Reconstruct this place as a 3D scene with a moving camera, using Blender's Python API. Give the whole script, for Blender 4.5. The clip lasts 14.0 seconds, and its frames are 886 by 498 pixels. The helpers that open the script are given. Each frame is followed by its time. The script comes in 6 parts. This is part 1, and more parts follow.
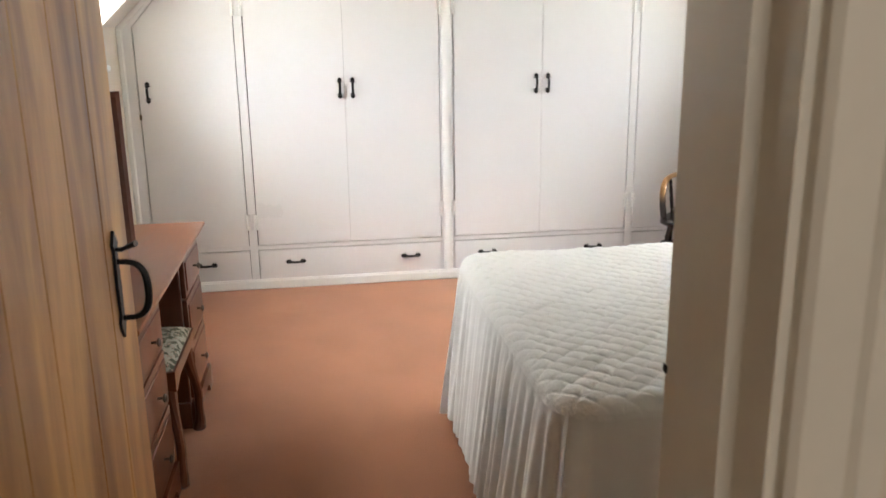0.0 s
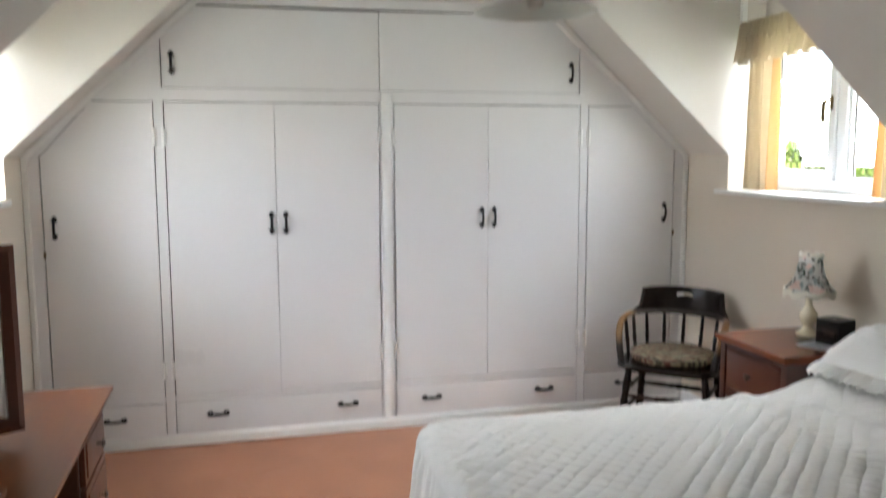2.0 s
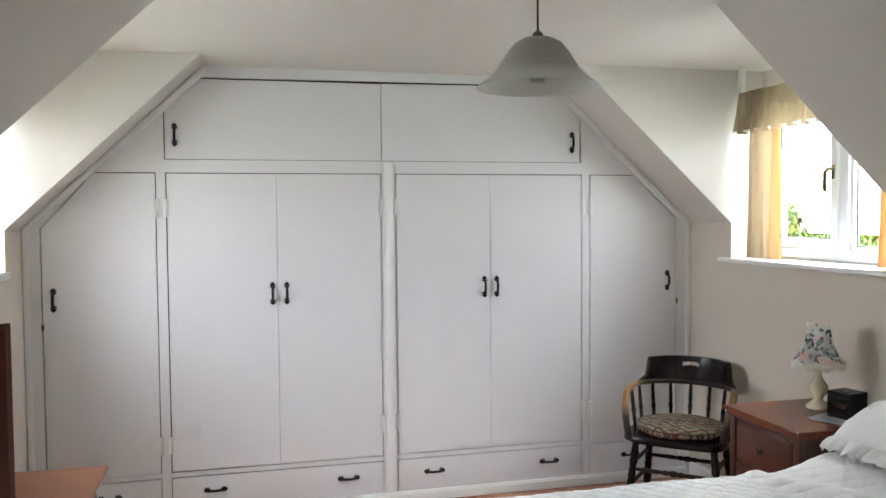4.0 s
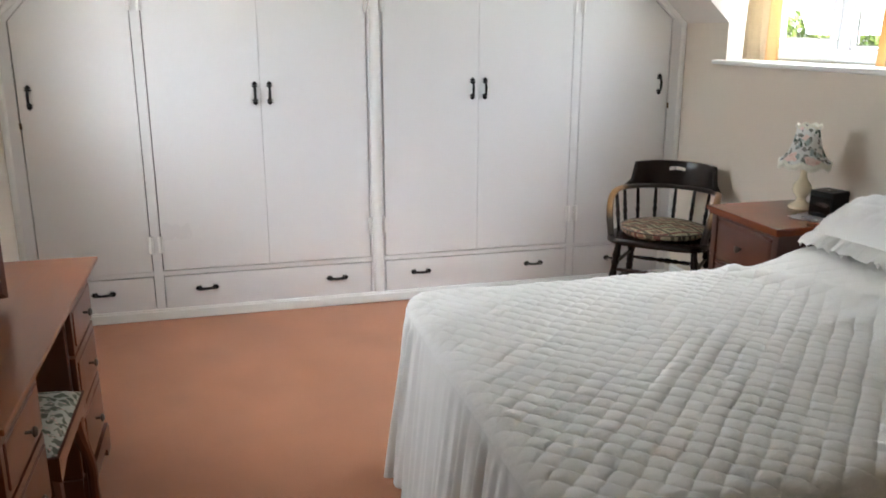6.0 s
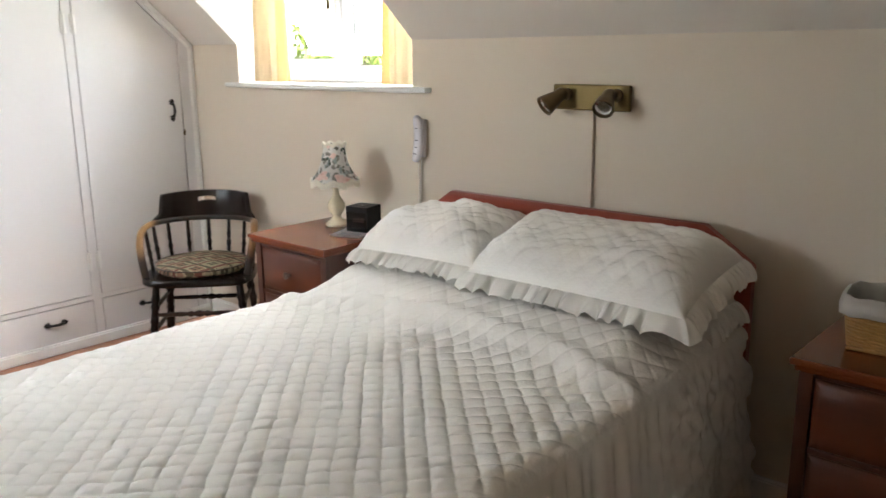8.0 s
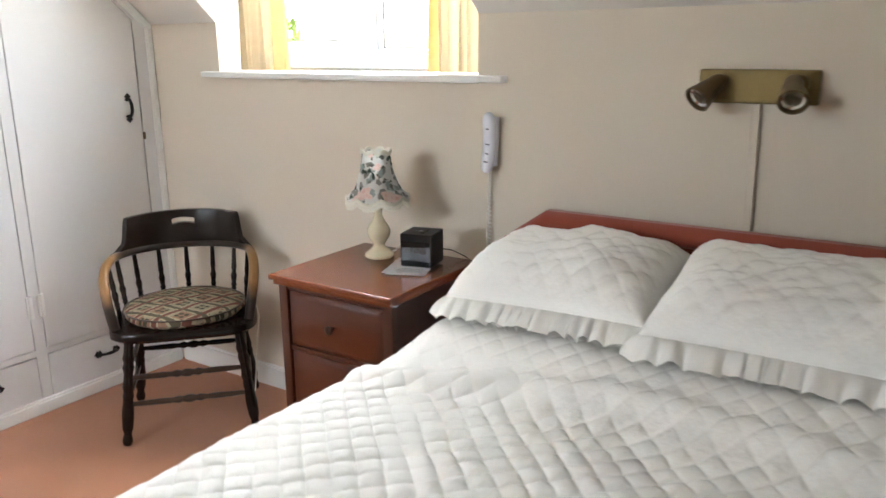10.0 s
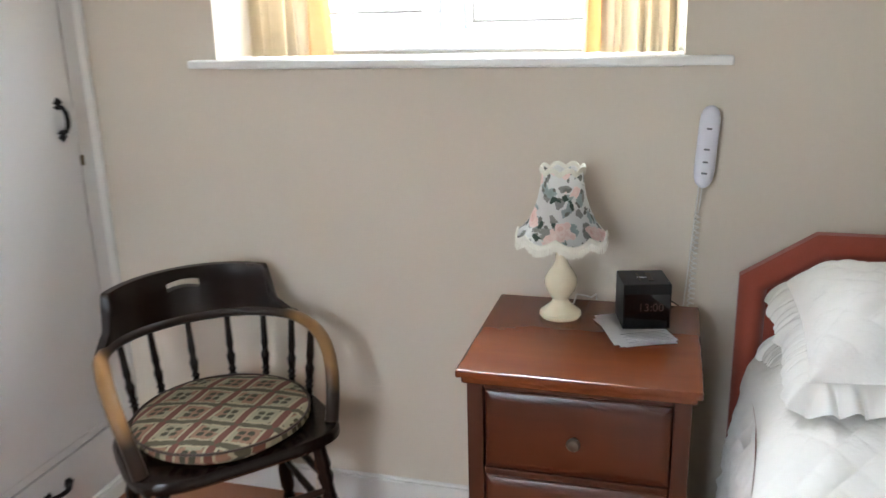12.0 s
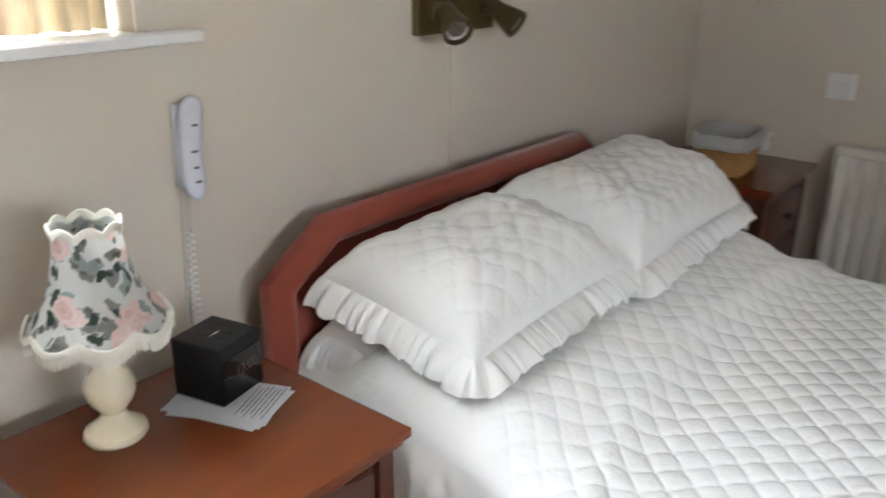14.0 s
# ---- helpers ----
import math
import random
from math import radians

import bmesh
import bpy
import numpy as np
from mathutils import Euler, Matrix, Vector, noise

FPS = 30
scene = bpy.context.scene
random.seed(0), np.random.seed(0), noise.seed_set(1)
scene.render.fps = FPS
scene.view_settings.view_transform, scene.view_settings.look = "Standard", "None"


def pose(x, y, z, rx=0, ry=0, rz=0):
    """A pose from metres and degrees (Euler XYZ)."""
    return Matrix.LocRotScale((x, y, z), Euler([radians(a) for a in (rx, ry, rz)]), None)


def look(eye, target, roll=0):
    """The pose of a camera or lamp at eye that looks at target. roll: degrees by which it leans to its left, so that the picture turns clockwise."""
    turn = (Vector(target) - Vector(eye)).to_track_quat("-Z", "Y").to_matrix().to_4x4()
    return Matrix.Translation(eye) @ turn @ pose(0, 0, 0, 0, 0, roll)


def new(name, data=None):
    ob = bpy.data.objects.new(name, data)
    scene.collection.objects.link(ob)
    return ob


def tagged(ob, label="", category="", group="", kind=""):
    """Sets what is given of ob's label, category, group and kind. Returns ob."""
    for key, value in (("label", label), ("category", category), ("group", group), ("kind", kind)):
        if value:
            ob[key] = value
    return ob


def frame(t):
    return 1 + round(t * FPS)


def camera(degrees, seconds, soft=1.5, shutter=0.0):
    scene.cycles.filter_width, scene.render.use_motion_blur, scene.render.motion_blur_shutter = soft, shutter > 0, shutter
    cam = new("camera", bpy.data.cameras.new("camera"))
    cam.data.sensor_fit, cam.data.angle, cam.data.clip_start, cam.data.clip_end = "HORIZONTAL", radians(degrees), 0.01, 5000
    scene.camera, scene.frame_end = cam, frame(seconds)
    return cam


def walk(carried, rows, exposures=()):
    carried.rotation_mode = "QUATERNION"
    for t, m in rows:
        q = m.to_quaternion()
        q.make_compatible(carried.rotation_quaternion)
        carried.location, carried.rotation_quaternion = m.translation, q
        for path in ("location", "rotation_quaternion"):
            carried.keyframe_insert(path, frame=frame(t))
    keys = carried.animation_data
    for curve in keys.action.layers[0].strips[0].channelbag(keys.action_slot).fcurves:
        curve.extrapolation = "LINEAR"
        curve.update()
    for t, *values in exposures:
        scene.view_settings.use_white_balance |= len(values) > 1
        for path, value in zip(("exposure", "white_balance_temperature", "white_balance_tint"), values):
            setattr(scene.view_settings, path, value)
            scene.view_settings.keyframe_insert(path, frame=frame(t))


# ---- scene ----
cam = camera(57.0, 14.0, shutter=0.5)
PATH = [
    (0, (-2.586, -4.833, 1.458), (-2.301, -2.918, 0.954), -0.8),
    (0.5, (-2.563, -4.659, 1.466), (-2.31, -2.731, 0.999), -0.7),
    (1, (-2.602, -4.496, 1.475), (-2.281, -2.571, 1.034), -1.0),
    (1.5, (-2.626, -4.421, 1.497), (-2.173, -2.513, 1.1), -0.4),
    (2, (-2.626, -4.421, 1.549), (-2.143, -2.494, 1.313), -0.2),
    (2.2, (-2.587, -4.419, 1.57), (-2.122, -2.479, 1.421), -0.5),
    (4.3, (-2.632, -4.374, 1.586), (-2.141, -2.436, 1.502), -0.5),
    (4.5, (-2.618, -4.369, 1.578), (-2.129, -2.436, 1.427), -0.4),
    (5, (-2.607, -4.371, 1.54), (-2.12, -2.451, 1.264), 0.0),
    (5.5, (-2.626, -4.362, 1.518), (-2.138, -2.466, 1.11), 0.3),
    (6, (-2.614, -4.365, 1.491), (-2.119, -2.498, 0.973), -0.0),
    (6.5, (-2.566, -4.334, 1.463), (-1.889, -2.528, 0.935), 0.1),
    (7, (-2.569, -4.224, 1.452), (-1.506, -2.596, 0.981), -0.4),
    (7.5, (-2.543, -4.156, 1.475), (-1.216, -2.732, 1.016), -0.4),
    (7.7, (-2.551, -4.139, 1.474), (-1.155, -2.781, 1.02), -0.2),
    (9.8, (-2.322, -3.218, 1.499), (-0.75, -2.098, 0.974), -1.2),
    (10, (-2.302, -3.097, 1.458), (-0.707, -2.0, 0.956), -0.9),
    (10.5, (-2.248, -2.743, 1.439), (-0.619, -1.698, 0.937), -0.3),
    (11, (-2.219, -2.363, 1.45), (-0.566, -1.366, 0.926), -0.3),
    (11.5, (-2.191, -1.991, 1.459), (-0.419, -1.224, 0.938), -1.1),
    (12, (-2.063, -1.645, 1.455), (-0.217, -1.119, 0.892), -1.5),
    (12.5, (-1.951, -1.368, 1.458), (-0.041, -1.306, 0.869), -1.0),
    (13, (-1.821, -1.14, 1.473), (0.005, -1.669, 0.852), -1.9),
    (13.5, (-1.587, -0.998, 1.445), (-0.016, -2.059, 0.806), -2.2),
    (14, (-1.34, -0.869, 1.495), (-0.162, -2.32, 0.784), 0.5),
]
EXPOSURES = [(0.0, 3.64, 6700, 10), (1.0, 3.55, 6600, 10), (1.5, 3.26, 6450, 10), (2.0, 3.04, 6300, 10), (4.5, 3.04, 6150, 10), (5.5, 3.06, 6200, 10), (6.0, 3.21, 6300, 10), (6.5, 3.42, 6450, 10), (7.0, 3.29, 6600, 11), (7.5, 3.53, 6650, 11), (10.0, 3.63, 6450, 11), (11.0, 3.42, 6300, 10), (12.0, 3.42, 6150, 10), (12.5, 3.31, 6150, 10), (13.0, 3.33, 6150, 11), (14.0, 3.47, 6150, 11)]
walk(cam, [(t, look(eye, target, roll)) for t, eye, target, roll in PATH], EXPOSURES)

# ---- world and light ----
world = bpy.data.worlds.new("sky_world")
scene.world = world
world.use_nodes = True
_wn = world.node_tree
_sky = _wn.nodes.new("ShaderNodeTexSky")
_sky.sky_type = "NISHITA"
_sky.sun_disc = False
_sky.sun_elevation = radians(48)
_sky.sun_rotation = radians(200)
_sky.air_density, _sky.dust_density, _sky.ozone_density = 1.0, 2.0, 1.0
_wn.links.new(_sky.outputs[0], _wn.nodes["Background"].inputs[0])
_wn.nodes["Background"].inputs[1].default_value = 0.15
sun_data = bpy.data.lights.new("sun", "SUN")
sun_data.energy, sun_data.angle, sun_data.color = 4.0, radians(6), (1.0, 0.96, 0.9)
sun = new("sun", sun_data)
sun.matrix_world = look((-6, -14, 18), (-1.8, -2, 0))


def daylight_lamp(eye, target, w, h, watts, color, spread=180):
    """An area lamp for daylight: the open sky above the trees outside a window, or an added fill on the landing."""
    d = bpy.data.lights.new("daylight_stand_in", "AREA")
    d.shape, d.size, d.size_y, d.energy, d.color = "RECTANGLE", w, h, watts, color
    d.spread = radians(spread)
    o = new("daylight_stand_in", d)
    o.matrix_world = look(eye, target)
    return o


SKYC = (0.89, 0.95, 0.98)
daylight_lamp((1.9, -1.043, 4.5), (0.1, -1.043, 1.75), 5.0, 3.0, 110, SKYC)
daylight_lamp((0.30, -1.043, 1.78), (-0.70, -1.043, 1.26), 1.16, 0.70, 2.8, SKYC, 156)
daylight_lamp((-6.06, -0.95, 3.9), (-3.76, -0.95, 1.75), 5.0, 2.5, 54, SKYC)
daylight_lamp((-3.96, -0.95, 1.78), (-2.96, -0.95, 1.26), 1.20, 0.70, 3.2, SKYC, 156)
# added fill for unseen landing daylight; the wall behind it has no window
daylight_lamp((-2.10, -6.47, 1.55), (-2.3, -4.4, 1.2), 0.7, 1.0, 1.35, (1.0, 0.97, 0.92))


# ---- small builders ----
def bm_new():
    return bmesh.new()


def add_box(bm, x0, x1, y0, y1, z0, z1, m=None, bevel=0.0, seg=1):
    """A box, with bevelled edges where asked."""
    c = Vector(((x0 + x1) / 2, (y0 + y1) / 2, (z0 + z1) / 2))
    made = bmesh.ops.create_cube(bm, size=1.0, matrix=Matrix.LocRotScale(c, None, (abs(x1 - x0), abs(y1 - y0), abs(z1 - z0))))
    vs = made["verts"]
    if bevel > 0:
        es = list({e for v in vs for e in v.link_edges})
        r = bmesh.ops.bevel(bm, geom=es, offset=bevel, segments=seg, affect="EDGES", profile=0.7)
        vs = list({v for f in r["faces"] for v in f.verts} | {v for v in vs if v.is_valid})
    if m is not None:
        bmesh.ops.transform(bm, matrix=m, verts=vs)
    return bm


def add_prism(bm, pts, axis, a, b, m=None):
    """A polygon swept along an axis. pts are the other two coordinates, in the order x, y, z."""
    def at(p, c):
        if axis == "x":
            return (c, p[0], p[1])
        if axis == "y":
            return (p[0], c, p[1])
        return (p[0], p[1], c)
    lo = [bm.verts.new(at(p, a)) for p in pts]
    hi = [bm.verts.new(at(p, b)) for p in pts]
    n = len(pts)
    fs = [bm.faces.new(lo), bm.faces.new(hi[::-1])]
    for i in range(n):
        fs.append(bm.faces.new((lo[i], hi[i], hi[(i + 1) % n], lo[(i + 1) % n])))
    bmesh.ops.recalc_face_normals(bm, faces=fs)
    if m is not None:
        bmesh.ops.transform(bm, matrix=m, verts=lo + hi)
    return bm


def add_lathe(bm, profile, seg=24, m=None, wob=None):
    """Turns (radius, height) pairs round z. wob(angle, index) scales the radius and lifts the height."""
    rings = []
    for k, (r, z) in enumerate(profile):
        ring = []
        for i in range(seg):
            a = 2 * math.pi * i / seg
            s, dz = wob(a, k) if wob else (1.0, 0.0)
            ring.append(bm.verts.new((max(r, 1e-5) * s * math.cos(a), max(r, 1e-5) * s * math.sin(a), z + dz)))
        rings.append(ring)
    fs = []
    for k in range(len(rings) - 1):
        for i in range(seg):
            j = (i + 1) % seg
            fs.append(bm.faces.new((rings[k][i], rings[k][j], rings[k + 1][j], rings[k + 1][i])))
    if profile[0][0] > 1e-4:
        fs.append(bm.faces.new(rings[0][::-1]))
    if profile[-1][0] > 1e-4:
        fs.append(bm.faces.new(rings[-1]))
    if m is not None:
        bmesh.ops.transform(bm, matrix=m, verts=[v for r in rings for v in r])
    return bm


def add_tube(bm, path, radius, seg=8, closed=False, flat=None):
    """A tube along points. radius: a number or a function of 0..1. flat: (width, height) factors, the width level."""
    pts = [Vector(p) for p in path]
    n = len(pts)
    rings = []
    s = None
    for k, p in enumerate(pts):
        if closed:
            d = (pts[(k + 1) % n] - pts[k - 1]).normalized()
        else:
            d = (pts[min(k + 1, n - 1)] - pts[max(k - 1, 0)]).normalized()
        if s is None:
            s = d.cross(Vector((0, 0, 1)) if abs(d.z) < 0.95 else Vector((0, 1, 0))).normalized()
        else:
            s = (s - d * s.dot(d)).normalized()
        u = s.cross(d).normalized()
        r = radius(k / max(1, n - 1)) if callable(radius) else radius
        w, h = flat if flat else (1, 1)
        rings.append([bm.verts.new(p + s * (r * w * math.cos(2 * math.pi * i / seg)) + u * (r * h * math.sin(2 * math.pi * i / seg))) for i in range(seg)])
    for k in range(n if closed else n - 1):
        a, b = rings[k], rings[(k + 1) % n]
        for i in range(seg):
            j = (i + 1) % seg
            bm.faces.new((a[i], a[j], b[j], b[i]))
    if not closed:
        bm.faces.new(rings[0][::-1])
        bm.faces.new(rings[-1])
    return bm


def add_sheet(bm, nu, nv, f, thick=0.0):
    """A grid of f(u, v), u and v from 0 to 1; with a thickness, a closed slab."""
    g = [[bm.verts.new(f(i / nu, j / nv)) for j in range(nv + 1)] for i in range(nu + 1)]
    fs = []
    for i in range(nu):
        for j in range(nv):
            fs.append(bm.faces.new((g[i][j], g[i + 1][j], g[i + 1][j + 1], g[i][j + 1])))
    if thick:
        bmesh.ops.solidify(bm, geom=fs, thickness=thick)
    return bm


def to_mesh(name, bm, material, smooth=True, angle=35):
    bmesh.ops.recalc_face_normals(bm, faces=bm.faces)
    me = bpy.data.meshes.new(name)
    if smooth:
        lim = radians(angle)
        for f in bm.faces:
            f.smooth = True
        for e in bm.edges:
            if len(e.link_faces) == 2 and e.calc_face_angle(0) > lim:
                e.smooth = False
    bm.to_mesh(me)
    bm.free()
    if material:
        me.materials.append(material)
    return me


def part(name, bm, material, parent, label="", m=None, smooth=True, angle=35):
    ob = new(name, to_mesh(name, bm, material, smooth, angle))
    ob.parent = parent
    if m is not None:
        ob.matrix_basis = m
    return tagged(ob, label)


def thing(name, label, category, m=None, group="", kind=""):
    ob = new(name)
    ob.empty_display_size = 0.1
    if m is not None:
        ob.matrix_basis = m
    return tagged(ob, label, category, group, kind)


def solid(name, bm, material, label, category, kind="", group="", m=None, angle=35):
    ob = new(name, to_mesh(name, bm, material, True, angle))
    if m is not None:
        ob.matrix_basis = m
    return tagged(ob, label, category, group, kind)


def smooth01(a, b, x):
    t = min(1.0, max(0.0, (x - a) / (b - a)))
    return t * t * (3 - 2 * t)


# ---- materials ----
def mat(name, color, rough=0.5, metal=0.0, vary=0.06, scale=3.0, fine=60.0, bump=0.1, bump_scale=None, spec=0.5, second=None, stretch=None, coat=0.0, sheen=0.0, dist=0.002):
    """Principled surface with cloudy variation of colour and roughness and a fine relief."""
    m = bpy.data.materials.new(name)
    m.use_nodes = True
    nt = m.node_tree
    b = nt.nodes["Principled BSDF"]
    tc = nt.nodes.new("ShaderNodeTexCoord")
    mp = nt.nodes.new("ShaderNodeMapping")
    nt.links.new(tc.outputs["Object"], mp.inputs["Vector"])
    if stretch:
        mp.inputs["Scale"].default_value = stretch
    n1 = nt.nodes.new("ShaderNodeTexNoise")
    n1.inputs["Scale"].default_value, n1.inputs["Detail"].default_value = scale, 6
    n2 = nt.nodes.new("ShaderNodeTexNoise")
    n2.inputs["Scale"].default_value, n2.inputs["Detail"].default_value = fine, 4
    for n in (n1, n2):
        nt.links.new(mp.outputs[0], n.inputs["Vector"])
    mix = nt.nodes.new("ShaderNodeMix")
    mix.data_type = "RGBA"
    dark = second or tuple(c * (1 - 2.2 * vary) for c in color)
    lite = tuple(min(1, c * (1 + vary)) for c in color)
    mix.inputs[6].default_value, mix.inputs[7].default_value = (*dark, 1), (*lite, 1)
    add = nt.nodes.new("ShaderNodeMath")
    add.operation = "MULTIPLY_ADD"
    add.inputs[1].default_value, add.inputs[2].default_value = 0.35, 0.0
    nt.links.new(n2.outputs[0], add.inputs[0])
    add2 = nt.nodes.new("ShaderNodeMath")
    add2.operation = "MULTIPLY_ADD"
    add2.inputs[1].default_value = 0.9
    nt.links.new(n1.outputs[0], add2.inputs[0])
    nt.links.new(add.outputs[0], add2.inputs[2])
    nt.links.new(add2.outputs[0], mix.inputs[0])
    nt.links.new(mix.outputs[2], b.inputs["Base Color"])
    rr = nt.nodes.new("ShaderNodeMapRange")
    rr.inputs["To Min"].default_value, rr.inputs["To Max"].default_value = max(0.02, rough - 0.07), min(1, rough + 0.07)
    nt.links.new(n1.outputs[0], rr.inputs["Value"])
    nt.links.new(rr.outputs[0], b.inputs["Roughness"])
    b.inputs["Metallic"].default_value = metal
    b.inputs["Specular IOR Level"].default_value = spec
    b.inputs["Coat Weight"].default_value = coat
    b.inputs["Coat Roughness"].default_value = 0.15
    if sheen:
        b.inputs["Sheen Weight"].default_value = sheen
        b.inputs["Sheen Roughness"].default_value = 0.4
    if bump:
        bp = nt.nodes.new("ShaderNodeBump")
        bp.inputs["Strength"].default_value, bp.inputs["Distance"].default_value = bump, dist
        src = n2
        if bump_scale:
            src = nt.nodes.new("ShaderNodeTexNoise")
            src.inputs["Scale"].default_value, src.inputs["Detail"].default_value = bump_scale, 3
            nt.links.new(mp.outputs[0], src.inputs["Vector"])
        nt.links.new(src.outputs[0], bp.inputs["Height"])
        nt.links.new(bp.outputs[0], b.inputs["Normal"])
    return m


def wood(name, light, dark, rough, axis="z", grain=14.0, coat=0.0, bump=0.15, contrast=1.3):
    """Long-grained wood: noise drawn out along one axis, with finer pores."""
    st = {"x": (0.12, 1, 1), "y": (1, 0.12, 1), "z": (1, 1, 0.12)}[axis]
    m = mat(name, light, rough, 0, 0.1, grain, grain * 9, bump, None, 0.5, dark, st, coat, dist=0.0008)
    nt = m.node_tree
    for n in nt.nodes:
        if n.type == "TEX_NOISE" and abs(n.inputs["Scale"].default_value - grain) < 1e-3:
            n.inputs["Distortion"].default_value = 1.2
    sums = [n for n in nt.nodes if n.type == "MATH" and n.operation == "MULTIPLY_ADD"]
    sums[0].inputs[2].default_value, sums[1].inputs[1].default_value = 0.36 - 0.5 * contrast, contrast
    return m


WALL = mat("cream_wall_paint", (0.655, 0.578, 0.478), 0.75, vary=0.02, scale=1.2, fine=90, bump=0.12, spec=0.3)
CEIL = mat("white_ceiling_paint", (0.665, 0.625, 0.575), 0.85, vary=0.02, scale=1.5, fine=70, bump=0.15, spec=0.2)
GLOSSW = mat("white_gloss_paint", (0.735, 0.72, 0.71), 0.30, vary=0.025, scale=1.6, fine=45, bump=0.05, spec=0.5)
TRIMW = mat("white_trim_paint", (0.80, 0.79, 0.76), 0.32, vary=0.03, scale=4, fine=60, bump=0.05)
JAMBP = mat("old_cream_door_frame_paint", (0.66, 0.62, 0.54), 0.45, vary=0.04, scale=5, fine=60, bump=0.06)
UPVC = mat("white_plastic_window", (0.86, 0.87, 0.88), 0.25, vary=0.01, scale=5, fine=40, bump=0.0)
CARPET = mat("terracotta_carpet", (0.425, 0.185, 0.098), 0.95, vary=0.17, scale=3.0, fine=150, bump=1.0, bump_scale=230, spec=0.1, sheen=0.25, dist=0.004)
# one mahogany: top kept bright as if lit, shade darkened into sides and drawers
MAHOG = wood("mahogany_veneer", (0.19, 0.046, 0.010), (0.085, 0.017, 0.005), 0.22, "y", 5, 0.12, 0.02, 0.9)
MAHOGV = wood("mahogany_upright_shaded", (0.066, 0.015, 0.005), (0.034, 0.007, 0.003), 0.32, "z", 9, 0.0)
MAHOGD = wood("mahogany_drawer_front_shaded", (0.082, 0.018, 0.0055), (0.045, 0.009, 0.003), 0.30, "y", 7, 0.0)
# same wood twice: lighter for lit tops, shade put into the upright colour
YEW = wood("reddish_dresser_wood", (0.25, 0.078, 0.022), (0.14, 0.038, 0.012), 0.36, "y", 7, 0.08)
YEWV = wood("reddish_dresser_upright_shaded", (0.135, 0.036, 0.013), (0.075, 0.018, 0.007), 0.32, "z", 7, 0.2)
PINE = wood("waxed_pine", (0.60, 0.32, 0.115), (0.24, 0.10, 0.028), 0.42, "z", 11, 0.1, 0.25, 2.4)
IRON = mat("black_iron", (0.012, 0.011, 0.011), 0.42, 0.6, 0.15, 20, 120, 0.25)
QUILT = mat("white_quilted_cotton", (0.85, 0.83, 0.79), 0.9, vary=0.015, scale=3, fine=300, bump=0.45, bump_scale=70, spec=0.15, sheen=0.15, dist=0.004)
FRILLC = mat("white_cotton_frill", (0.83, 0.81, 0.77), 0.9, vary=0.02, scale=6, fine=300, bump=0.2, bump_scale=500, spec=0.15, sheen=0.1, dist=0.001)
VELVET = mat("rust_velvet", (0.30, 0.072, 0.048), 0.85, vary=0.12, scale=5, fine=200, bump=0.3, bump_scale=400, spec=0.1, sheen=0.4)
MATTRESS = mat("pale_ticking", (0.70, 0.66, 0.60), 0.9, vary=0.03, bump=0.15)
BRASS = mat("dull_brass", (0.17, 0.125, 0.055), 0.48, 1.0, 0.12, 12, 90, 0.08)
BRONZE = mat("aged_bronze", (0.16, 0.115, 0.06), 0.38, 0.85, 0.15, 12, 90, 0.1)
CHROME = mat("lamp_reflector", (0.75, 0.74, 0.72), 0.15, 1.0, 0.03, 20, 90, 0.0)
ONYX = mat("cream_onyx", (0.80, 0.72, 0.52), 0.14, vary=0.06, scale=18, fine=60, bump=0.0, second=(0.70, 0.60, 0.40), coat=0.4)
BLACKP = mat("black_plastic", (0.004, 0.004, 0.005), 0.36, vary=0.1, scale=20, fine=150, bump=0.05, spec=0.25)
BLACKG = mat("black_glossy_panel", (0.004, 0.004, 0.005), 0.06, vary=0.05, scale=10, bump=0.0)
PAPER = mat("white_paper", (0.90, 0.90, 0.90), 0.8, vary=0.03, scale=20, fine=90, bump=0.1)
INK = mat("grey_print", (0.30, 0.30, 0.32), 0.8, vary=0.05, bump=0.0)
PHONE = mat("pale_plastic", (0.70, 0.70, 0.76), 0.32, vary=0.02, scale=15, fine=90, bump=0.03)
PHONEK = mat("grey_plastic_key", (0.12, 0.12, 0.14), 0.4, vary=0.02, bump=0.0)
RADI = mat("cream_enamel", (0.74, 0.69, 0.60), 0.35, vary=0.03, scale=6, fine=60, bump=0.03)
WICKER = mat("wicker_cane", (0.40, 0.22, 0.075), 0.6, vary=0.2, scale=30, fine=120, bump=0.3)
GREYCORD = mat("pale_cord", (0.76, 0.74, 0.70), 0.5, vary=0.02, bump=0.0)
DARKCORD = mat("dark_flex", (0.05, 0.045, 0.04), 0.5, vary=0.02, bump=0.0)
GREYC = mat("grey_lampholder", (0.28, 0.25, 0.22), 0.45, vary=0.05, bump=0.0)
BARK = mat("bark", (0.14, 0.10, 0.07), 0.9, vary=0.2, scale=8, fine=60, bump=0.6)
GRASS = mat("lawn", (0.09, 0.15, 0.035), 0.95, vary=0.25, scale=1.2, fine=40, bump=0.5)
KNOBM = mat("pewter_knob", (0.13, 0.115, 0.10), 0.35, 0.9, 0.1, 20, 90, 0.05)


def node_mat(name, rough=0.8):
    m = bpy.data.materials.new(name)
    m.use_nodes = True
    nt = m.node_tree
    b = nt.nodes["Principled BSDF"]
    b.inputs["Roughness"].default_value = rough
    return m, nt, b


